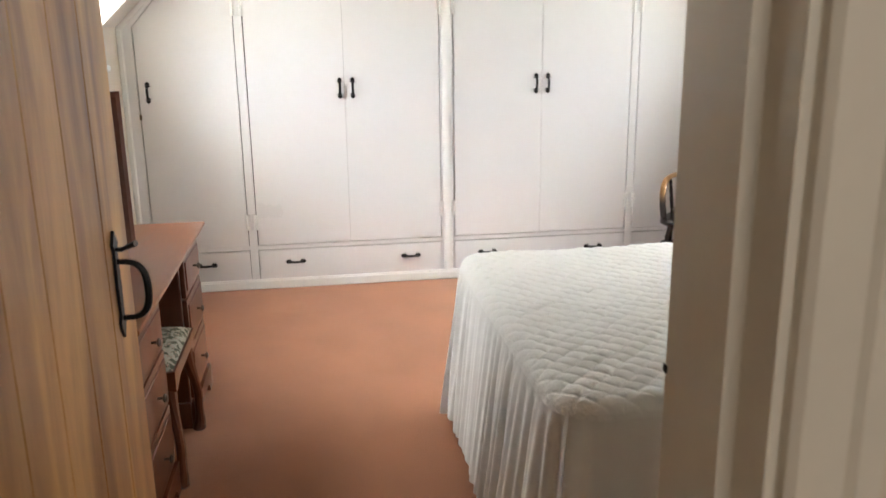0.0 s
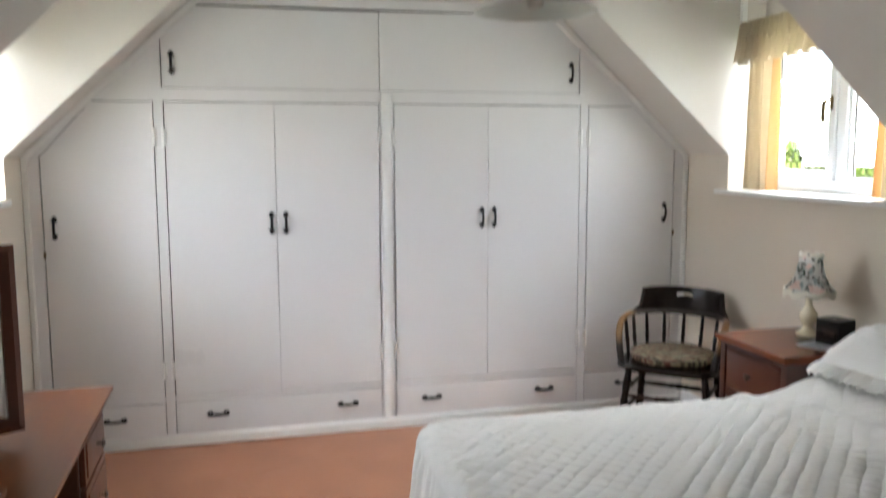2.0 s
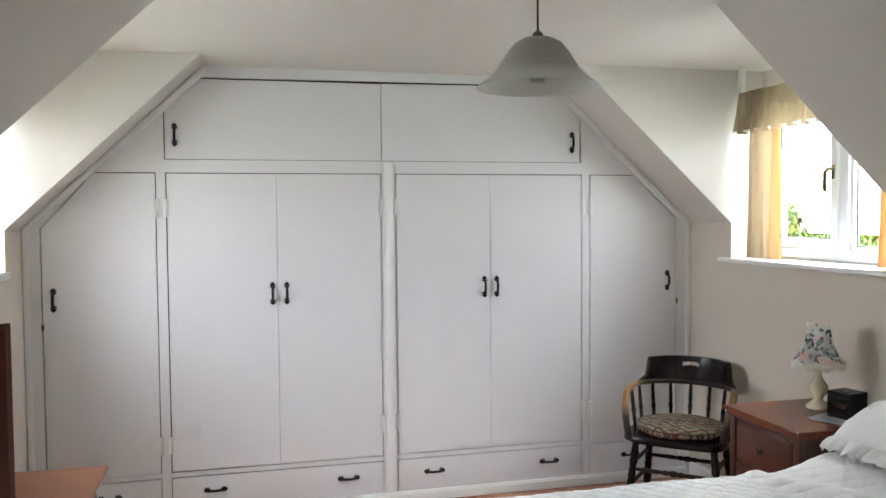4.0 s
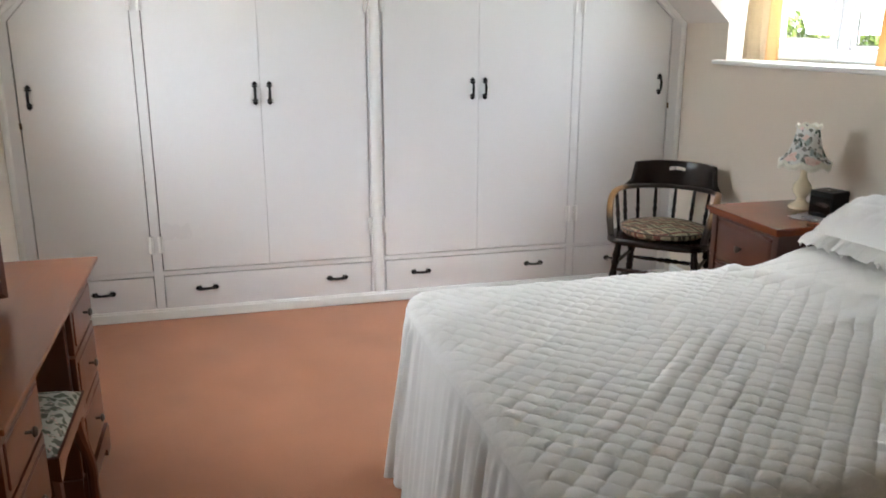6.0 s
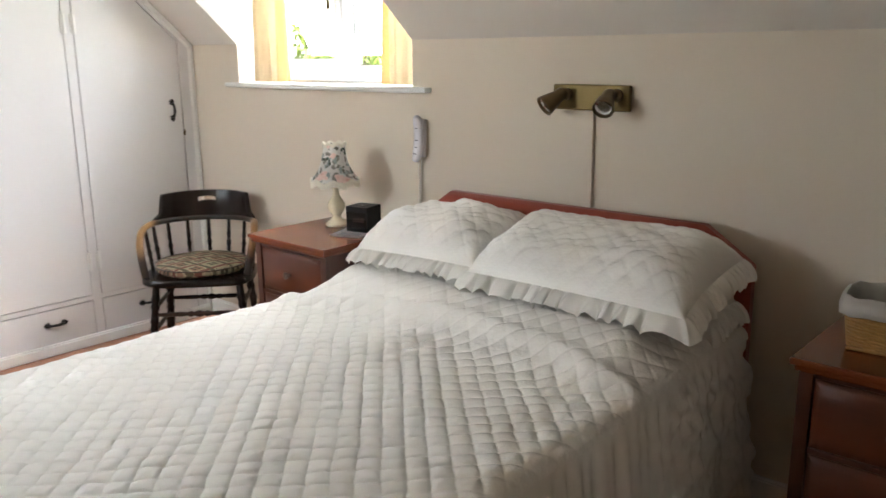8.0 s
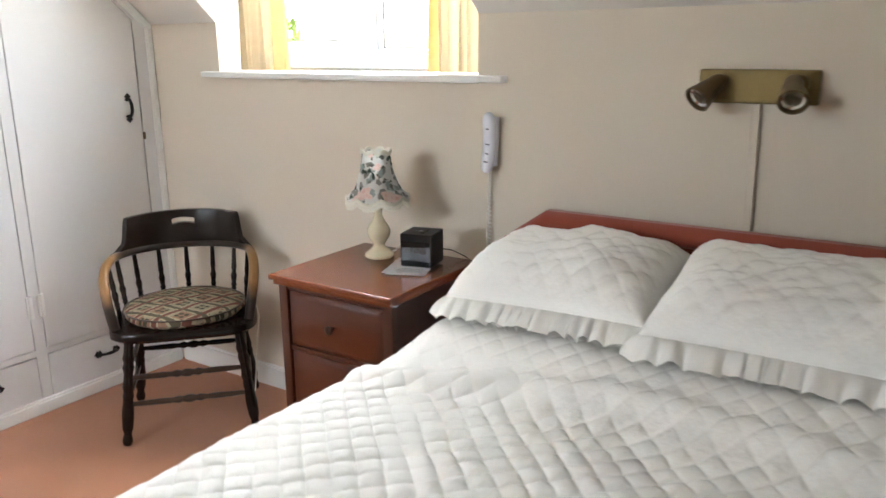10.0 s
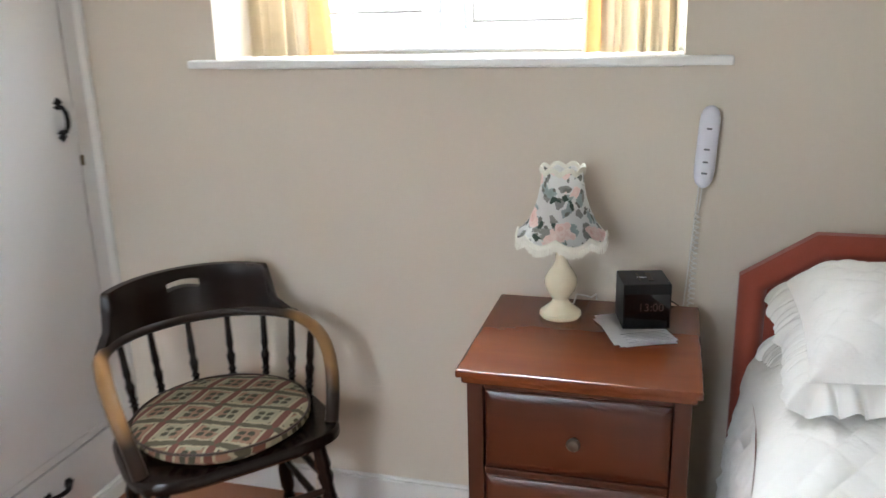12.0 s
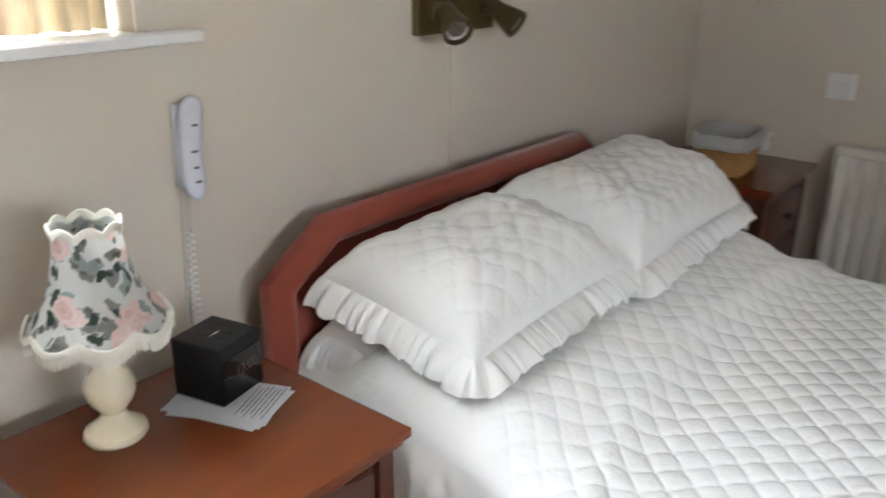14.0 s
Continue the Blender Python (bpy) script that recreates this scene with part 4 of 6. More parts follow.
    for k in range(1, 8):
        a = math.pi / 2 * k / 8
        arc.append((xf + c - c * math.sin(a), yn - c + c * math.cos(a), -math.sin(a), math.cos(a)))
    arc.append((xf, yn - c, -1, 0))
    arc.append((xf, yf + c, -1, 0))
    mid = len(arc) - 1
    for k in range(1, 5):
        a = math.pi / 2 * k / 8
        arc.append((xf + c - c * math.cos(a), yf + c - c * math.sin(a), -math.cos(a), -math.sin(a)))
    hang([Vector(p) for p in arc], 0.029, 38, 5, "gathered_valance", 0.045)
    arc2 = []
    for k in range(4, 9):
        a = math.pi / 2 * k / 8
        arc2.append((xf + c - c * math.cos(a), yf + c - c * math.sin(a), -math.cos(a), -math.sin(a)))
    arc2.append((x1 - 0.02, yf, 0, -1))
    hang([Vector(p) for p in arc2], 0.020, 20, 9, "side_valance", 0.05)


bedspread()


def pillow(name, cx, cy, cz, w, d, tilt, yaw, roll, seed, label, plump=0.15, ends=3.4):
    """Plump frilled pillow; local y along its length, local x from the front edge (-) to the headboard (+)."""
    t = thing(name, label, "pillow", pose(cx, cy, cz, roll, tilt, yaw), "pillows on the bed")
    rnd = random.Random(seed)
    o = rnd.uniform(0, 10)

    def outline(u, v):
        """u, v in -1..1 to the plan with slightly drawn-in sides."""
        x = u * d / 2 * (1 - 0.05 * (1 - v * v) * abs(u))
        y = v * w / 2 * (1 - 0.05 * (1 - u * u) * abs(v))
        return x, y

    def surf(u, v, top):
        x, y = outline(u, v)
        h = max(0.0, (1 - abs(u) ** 2.5)) ** 0.52 * max(0.0, (1 - abs(v) ** ends)) ** 0.50
        z = (plump if top else -0.050) * h
        if top:
            z += 0.022 * h * noise.noise((x * 6 + o, y * 5, 0.5)) + 0.010 * h * noise.noise((x * 15, y * 13 + o, 2.5))
            z += 0.011 * h * abs(noise.noise((x * 24 + 9 * y, y * 10 - 7 * x + o, 4.5)))
            z += 0.0080 * (diamond(x + o, y, 0.0707, 0.0707) - 0.4) * min(1.0, h * 1.6)
        return (x, y, z)
    bm = bm_new()
    n, m = 96, 128
    top = [[None] * (m + 1) for _ in range(n + 1)]
    for i in range(n + 1):
        for j in range(m + 1):
            u, v = math.sin(math.pi / 2 * (2 * i / n - 1)), math.sin(math.pi / 2 * (2 * j / m - 1))
            u, v = 0.5 * u + 0.5 * (2 * i / n - 1), 0.5 * v + 0.5 * (2 * j / m - 1)
            top[i][j] = bm.verts.new(surf(u, v, True))
    for i in range(n):
        for j in range(m):
            bm.faces.new((top[i][j], top[i + 1][j], top[i + 1][j + 1], top[i][j + 1]))
    bot = [[None] * (m // 2 + 1) for _ in range(n // 2 + 1)]
    for i in range(n // 2 + 1):
        for j in range(m // 2 + 1):
            u, v = 4 * i / n - 1, 4 * j / m - 1
            bot[i][j] = bm.verts.new(surf(u, v, False))
    for i in range(n // 2):
        for j in range(m // 2):
            bm.faces.new((bot[i][j], bot[i][j + 1], bot[i + 1][j + 1], bot[i + 1][j]))
    part("pillow_case", bm, QUILT, t, angle=180)
    # frill on the front edge and both ends
    fr = bm_new()
    corners = [(1, -1), (-1, -1), (-1, 1), (1, 1)]
    pts = []
    for (a, b) in zip(corners, corners[1:]):
        for k in range(210):
            s = k / 210
            pts.append((a[0] + (b[0] - a[0]) * s, a[1] + (b[1] - a[1]) * s))
    pts.append(corners[-1])
    rows = []
    ln = len(pts)
    for k, (u, v) in enumerate(pts):
        x, y = outline(u, v)
        sm = 0.10
        nx = -max(0.0, (-u - (1 - sm)) / sm) if u < -(1 - sm) else 0.0
        ny = math.copysign(max(0.0, (abs(v) - (1 - sm)) / sm), v) if abs(v) > 1 - sm else 0.0
        nn = math.hypot(nx, ny) or 1.0
        nx, ny = nx / nn, ny / nn
        row = []
        for q in range(7):
            e = q / 6
            a = k * 0.42 + 2.2 * math.sin(k * 0.083 + o) + 1.4 * math.sin(k * 0.037 + 2 * o)
            deep = 0.55 + 0.75 * noise.noise((k * 0.06, o, 1.5))
            lift = deep * (0.013 * math.sin(a) + 0.006 * math.sin(a * 1.9 + o)) * (0.06 + 0.94 * e)
            hang = abs(ny)
            wd = (0.060 + 0.012 * hang) * (1 + 0.06 * math.sin(k * 0.19) + 0.04 * math.sin(k * 0.43))
            drop = -wd * (0.80 * hang * e ** 1.2 + (1 - hang) * (0.18 * e + 0.34 * e * e))
            reach = wd * e * (1 - 0.48 * hang * e)
            side = 0.009 * math.cos(a) * e
            row.append(fr.verts.new((x + nx * reach - ny * side + nx * lift * 0.3, y + ny * (reach + lift * 0.8) + nx * side, 0.003 + lift * (1 - 0.7 * hang) + drop)))
        rows.append(row)
    for a, b in zip(rows, rows[1:]):
        for q in range(6):
            fr.faces.new((a[q], a[q + 1], b[q + 1], b[q]))
    part("frill", fr, FRILLC, t, "gathered cotton frill", angle=180)
    return t


pillow("pillow", -0.235, -2.130, 0.700, 0.44, 0.16, -6, 0, 0, 12, "lower white pillow, its frill showing under the top one", 0.09)
pillow("pillow", -0.255, -2.880, 0.715, 0.58, 0.20, -6, 0, 0, 15, "lower white pillow beside the dim corner", 0.10)
pillow("pillow", -0.372, -2.190, 0.820, 0.56, 0.405, -9, 0, -2, 2, "white quilted pillow with a frill, propped against the headboard", 0.118, 5.0)
pillow("pillow", -0.384, -2.825, 0.828, 0.73, 0.43, -11, 2, 1, 7, "white quilted pillow with a frill, overlapping its neighbour", 0.126, 7.0)


# ---- bedside chests ----
def bedside(m, label, n=3):
    """Three-drawer chest; local x out of the wall (front at -x), y along the wall, z up. Top at 0.745."""
    c = thing("bedside_chest", label, "bedside table", m, "bedside chests")
    H, W, D = 0.745, 0.49, 0.49
    top = bm_new()
    add_box(top, -D, -0.012, -W / 2, W / 2, H - 0.018, H, bevel=0.007, seg=4)
    add_box(top, -D + 0.010, -0.012, -W / 2 + 0.010, W / 2 - 0.010, H - 0.034, H - 0.0185, bevel=0.007, seg=3)
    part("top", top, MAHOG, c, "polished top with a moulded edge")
    w2 = W / 2 - 0.028
    for s in (-1, 1):
        b = bm_new()
        add_box(b, -D + 0.036, -0.02, s * w2 - 0.009, s * w2 + 0.009, 0.0, H - 0.0345, bevel=0.002)
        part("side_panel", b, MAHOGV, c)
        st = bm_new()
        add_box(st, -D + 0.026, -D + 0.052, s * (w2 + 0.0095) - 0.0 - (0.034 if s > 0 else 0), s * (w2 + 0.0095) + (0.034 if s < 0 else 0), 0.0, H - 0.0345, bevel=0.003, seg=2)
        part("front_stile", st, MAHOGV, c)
    b = bm_new()
    add_box(b, -0.032, -0.022, -w2, w2, 0.05, H - 0.036)
    part("back_panel", b, MAHOGV, c)
    pl = bm_new()
    add_box(pl, -D + 0.030, -D + 0.050, -w2 + 0.03, w2 - 0.03, 0.0, 0.07, bevel=0.003)
    part("plinth", pl, MAHOGV, c)
    yw = w2 - 0.026
    zs = [0.075, 0.297, 0.508, H - 0.036]
    for k in range(3):
        a, e = zs[k] + 0.004, zs[k + 1] - 0.016
        rl = bm_new()
        add_box(rl, -D + 0.029, -D + 0.05, -yw, yw, e + 0.002, zs[k + 1] + 0.002 if k < 2 else H - 0.0345, bevel=0.002)
        part("rail", rl, MAHOGV, c)
        dr = bm_new()
        add_box(dr, -D + 0.032, -D + 0.050, -yw + 0.002, yw - 0.002, a, e, bevel=0.002)
        # fielded front: raised panel with sloped margins
        g = 0.022
        o = [(-yw + 0.006, a + 0.004), (yw - 0.006, a + 0.004), (yw - 0.006, e - 0.004), (-yw + 0.006, e - 0.004)]
        i = [(-yw + g, a + g), (yw - g, a + g), (yw - g, e - g), (-yw + g, e - g)]
        vo = [dr.verts.new((-D + 0.0315, p[0], p[1])) for p in o]
        vi = [dr.verts.new((-D + 0.0225, p[0], p[1])) for p in i]
        dr.faces.new(vi)
        for q in range(4):
            dr.faces.new((vo[q], vo[(q + 1) % 4], vi[(q + 1) % 4], vi[q]))
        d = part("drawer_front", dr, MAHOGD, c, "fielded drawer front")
        kn = bm_new()
        add_lathe(kn, [(0.006, 0.0), (0.005, 0.010), (0.013, 0.016), (0.015, 0.022), (0.011, 0.028), (0.0, 0.030)], 16, pose(-D + 0.0225, 0, (a + e) / 2, 0, -90, 0))
        part("knob", kn, KNOBM, d, "round pewter knob")
    return c


bedside(pose(-0.09, -1.485, 0), "mahogany three-drawer bedside chest under the wall telephone")
bedside(pose(-0.09, -3.715, 0), "mahogany three-drawer bedside chest in the dim corner")


# ---- table lamp ----
def table_lamp():
    t = thing("table_lamp", "cream onyx table lamp with a fringed rose-print shade", "lamp", pose(-0.228, -1.410, 0.7455))
    b = bm_new()
    add_lathe(b, [(0.047, 0.0), (0.050, 0.006), (0.048, 0.013), (0.040, 0.018), (0.037, 0.022), (0.031, 0.026), (0.021, 0.036), (0.019, 0.044), (0.024, 0.052), (0.034, 0.066), (0.0395, 0.082), (0.038, 0.097), (0.030, 0.112), (0.020, 0.126), (0.0145, 0.140), (0.0135, 0.155), (0.016, 0.162), (0.012, 0.168), (0.0, 0.170)], 36)
    part("base", b, ONYX, t, "turned cream onyx base")
    h = bm_new()
    add_lathe(h, [(0.010, 0.168), (0.013, 0.175), (0.013, 0.205), (0.0, 0.21)], 16)
    part("lampholder", h, TRIMW, t)
    bulb = bm_new()
    add_lathe(bulb, [(0.010, 0.205), (0.014, 0.225), (0.022, 0.245), (0.020, 0.262), (0.0, 0.272)], 16)
    part("bulb", bulb, MILK, t)
    prof = [(0.104, 0.207), (0.091, 0.219), (0.077, 0.237), (0.065, 0.261), (0.056, 0.289), (0.050, 0.319), (0.047, 0.344), (0.049, 0.354)]
    n = 8

    def wob(a, k):
        f = abs(math.sin(a * n / 2))
        lo = max(0, 1 - k / 2.5)
        hi = max(0, k - 5.5) / 1.5
        return 1 + 0.030 * (f - 0.6) * (1 - 0.4 * hi), -0.016 * lo * (f - 0.2) + 0.012 * hi * (f - 0.5)
    s = bm_new()
    rings = []
    for k, (r, z) in enumerate(prof):
        ring = []
        for i in range(128):
            a = 2 * math.pi * i / 128
            sc, dz = wob(a, k)
            ring.append(s.verts.new((r * sc * math.cos(a), r * sc * math.sin(a), z + dz)))
        rings.append(ring)
    fs = []
    for p, q in zip(rings, rings[1:]):
        for i in range(128):
            j = (i + 1) % 128
            fs.append(s.faces.new((p[i], p[j], q[j], q[i])))
    bmesh.ops.solidify(s, geom=fs, thickness=0.0016)
    sh = part("shade", s, FLORAL, t, "rose-print cotton shade with scalloped edges", angle=60)
    # braid and fringe
    for k in (0, 7):
        br = bm_new()
        r, z = prof[k]
        pts = []
        for i in range(128):
            a = 2 * math.pi * i / 128
            sc, dz = wob(a, k)
            pts.append(((r + 0.001) * sc * math.cos(a), (r + 0.001) * sc * math.sin(a), z + dz))
        add_tube(br, pts, 0.0042, 6, closed=True, flat=(0.7, 1.5))
        part("braid", br, FRINGE, sh, "cream braid edging")
    fg = bm_new()
    rnd = random.Random(4)
    for i in range(340):
        a = 2 * math.pi * i / 340
        sc, dz = wob(a, 0)
        r0, z0 = (prof[0][0] + 0.0005) * sc, prof[0][1] + dz
        ln = 0.021 + rnd.uniform(-0.002, 0.003)
        j1 = rnd.uniform(-0.002, 0.002)
        add_tube(fg, [(r0 * math.cos(a), r0 * math.sin(a), z0), ((r0 + 0.002 + j1) * math.cos(a), (r0 + 0.002 + j1) * math.sin(a), z0 - ln)], 0.0011, 3)
    part("fringe", fg, FRINGE, sh, "cream bullion fringe")
    cd = bm_new()
    add_tube(cd, [(0.045, -0.012, 0.006), (0.06, -0.025, 0.012), (0.075, -0.03, 0.030), (0.10, -0.05, 0.018), (0.13, -0.06, 0.004), (0.16, -0.07, 0.003), (0.19, -0.075, -0.08)], 0.0024, 6)
    part("flex", cd, GREYCORD, t)


table_lamp()


def text_mesh(name, s, size, m, material, parent, depth=0.0003):
    cu = bpy.data.curves.new(name, "FONT")
    cu.body, cu.size, cu.align_x, cu.align_y, cu.extrude = s, size, "CENTER", "CENTER", depth
    tmp = bpy.data.objects.new(name + "_tmp", cu)
    scene.collection.objects.link(tmp)
    me = bpy.data.meshes.new_from_object(tmp.evaluated_get(bpy.context.evaluated_depsgraph_get()))
    bpy.data.objects.remove(tmp)
    bpy.data.curves.remove(cu)
    me.name = name
    me.materials.clear()
    me.materials.append(material)
    ob = new(name, me)
    ob.parent = parent
    ob.matrix_basis = m
    return ob


def papers():
    t = thing("papers", "small stack of folded white printed papers under the clock", "papers", pose(-0.288, -1.588, 0.7455, 0, 0, 25))
    for k in range(4):
        b = bm_new()
        w, d = 0.128 - 0.005 * (k % 2), 0.172 + 0.004 * k

        def f(u, v, k=k, w=w, d=d):
            return ((u - 0.5) * d, (v - 0.5) * w, 0.0012 + k * 0.0016 + 0.0002 * math.sin(5 * u) * (v - 0.3))
        add_sheet(b, 6, 6, f, 0.0005)
        o = part("sheet", b, PAPER, t, m=pose(0.003 * k - 0.004, 0.004 * (k % 3), 0, 0, 0, (-3, 4, -6, 1)[k]))
    ink = bm_new()
    for i in range(7):
        add_box(ink, -0.080 + i * 0.008, -0.0787 + i * 0.008, -0.054 + 0.004 * (i % 3), 0.048 - 0.012 * (i % 2), 0.0064, 0.0070)
    part("print", ink, INK, t, "lines of small grey print")


papers()


def clock():
    t = thing("clock_radio", "black cube alarm clock with an amber display on papers", "clock", pose(-0.244, -1.600, 0.7530, 0, 0, 13))
    s = 0.053
    b = bm_new()
    add_box(b, -s, s, -s, s, 0, 2 * s, bevel=0.004, seg=3)
    part("case", b, BLACKP, t)
    g = bm_new()
    add_box(g, -s - 0.0025, -s - 0.0005, -s + 0.003, s - 0.003, 0.004, 2 * s - 0.022, bevel=0.0008)
    part("front_panel", g, BLACKG, t, "glossy black front panel")
    text_mesh("digits", "13:00", 0.026, pose(-s - 0.0030, -0.008, 0.052, 90, 0, -90), DIGIT, t)
    k = bm_new()
    add_box(k, -0.03, 0.03, -0.018, -0.006, 2 * s, 2 * s + 0.002, bevel=0.0008)
    add_box(k, -0.03, 0.03, 0.010, 0.014, 2 * s, 2 * s + 0.0015, bevel=0.0006)
    part("top_buttons", k, BLACKG, t)
    mk = bm_new()
    add_box(mk, -0.004, -0.001, -0.012, 0.016, 2 * s + 0.0005, 2 * s + 0.0012)
    part("marking", mk, PHONE, t, "thin pale marking")
    c = bm_new()
    add_tube(c, [(s, -0.02, 0.02), (s + 0.03, -0.03, 0.03), (s + 0.06, -0.06, 0.02), (s + 0.075, -0.10, -0.002), (s + 0.078, -0.125, -0.02), (s + 0.078, -0.13, -0.2)], 0.0022, 6)
    part("flex", c, DARKCORD, t)


clock()


def wall_phone():
    t = thing("wall_telephone", "pale slim wall telephone with a coiled cord", "telephone", pose(0, -1.727, 1.127, 3, 0, 0))
    b = bm_new()
    add_box(b, -0.020, 0.0, -0.017, 0.017, -0.080, 0.080, bevel=0.008, seg=3)
    part("wall_cradle", b, PHONE, t)
    h = bm_new()
    n = 24

    rows = []
    for k in range(n + 1):
        a = -1 + 2 * k / n
        aa = math.sin(math.pi / 2 * a)
        w = max(0.0015, 0.0265 * (1 - abs(aa) ** 5) ** 0.5 * (0.90 + 0.12 * aa * aa))
        dep = 0.016 * (0.75 + 0.45 * aa * aa) * (1 - abs(aa) ** 8) ** 0.5 + 0.001
        off = -0.049 + 0.014 * (1 - aa * aa)
        rows.append([h.verts.new((off + dep * math.cos(q * math.pi / 8) * 1.0, w * math.sin(q * math.pi / 8), 0.0985 * aa)) for q in range(16)])
    for p, q in zip(rows, rows[1:]):
        for i in range(16):
            j = (i + 1) % 16
            h.faces.new((p[i], p[j], q[j], q[i]))
    h.faces.new(rows[0])
    h.faces.new(rows[-1][::-1])
    hs = part("handset", h, PHONE, t, "curved pale handset", angle=60)
    for z, wd in ((0.044, 0.006), (-0.006, 0.007), (-0.036, 0.006), (-0.062, 0.007)):
        k = bm_new()
        q = (z / 0.0985) ** 2
        face = -0.049 + 0.014 * (1 - q) - 0.016 * (0.75 + 0.45 * q) - 0.001
        add_box(k, face - 0.0012, face + 0.006, -wd, wd, z - 0.0022, z + 0.0022, bevel=0.001)
        part("key", k, PHONEK, hs)
    c = bm_new()
    pts = [(-0.030, 0.0, -0.098), (-0.028, 0.0, -0.14), (-0.024, 0.001, -0.165)]
    L, turns = 0.36, 27
    for i in range(turns * 10):
        u = i / (turns * 10)
        a = 2 * math.pi * turns * u
        r = 0.0055 + 0.003 * u
        pts.append((-0.018 + r * math.cos(a), 0.001 - 0.012 * u + r * math.sin(a), -0.168 - L * u))
    pts.append((-0.015, -0.014, -0.56))
    add_tube(c, pts, 0.0020, 5)
    part("coiled_cord", c, GREYCORD, t, "pale coiled cord")
    st = bm_new()
    add_tube(st, [(-0.006, 0.006, -0.085), (-0.006, 0.008, -0.3), (-0.005, 0.012, -0.6), (-0.004, 0.012, -1.05)], 0.0022, 6)
    part("line_cord", st, GREYCORD, t)


wall_phone()


# ---- reading spots over the bed ----
def spot_bar():
    t = thing("wall_spotlight", "brass wall bar with two bronze swivel spotlights", "wall lamp", pose(0, -2.548, 1.318))
    p = bm_new()
    add_box(p, -0.024, 0.0, -0.150, 0.158, -0.044, 0.046, bevel=0.010, seg=4)
    part("back_plate", p, BRASS, t, "dull brass back plate")
    for y, aim in ((0.100, -28), (-0.105, 14)):
        arm = bm_new()
        add_lathe(arm, [(0.022, 0.0), (0.022, 0.010), (0.012, 0.016), (0.010, 0.045), (0.0, 0.048)], 18, pose(-0.024, y, 0.012, 0, -90, 0))
        a = part("swivel_arm", arm, BRONZE, t)
        mm = pose(-0.080, y + 0.006, 0.002) @ pose(0, 0, 0, 0, 0, aim) @ pose(0, 0, 0, 0, -90 - 32, 0)
        hd = bm_new()
        add_lathe(hd, [(0.0, -0.040), (0.016, -0.038), (0.022, -0.026), (0.024, 0.0), (0.030, 0.020), (0.036, 0.048), (0.038, 0.058), (0.034, 0.059), (0.031, 0.046)], 26, mm)
        part("spot_head", hd, BRONZE, t, "bronze bell-shaped spot head")
        bl = bm_new()
        add_lathe(bl, [(0.031, 0.046), (0.029, 0.049), (0.022, 0.046), (0.010, 0.040), (0.0, 0.039)], 22, mm)
        part("reflector_bulb", bl, CHROME, t, "unlit reflector bulb")
    c = bm_new()
    add_box(c, -0.014, 0.0, -0.008, 0.014, -0.62, -0.045, bevel=0.0025)
    part("cable_cover", c, WALL, t, "painted cable trunking")


spot_bar()


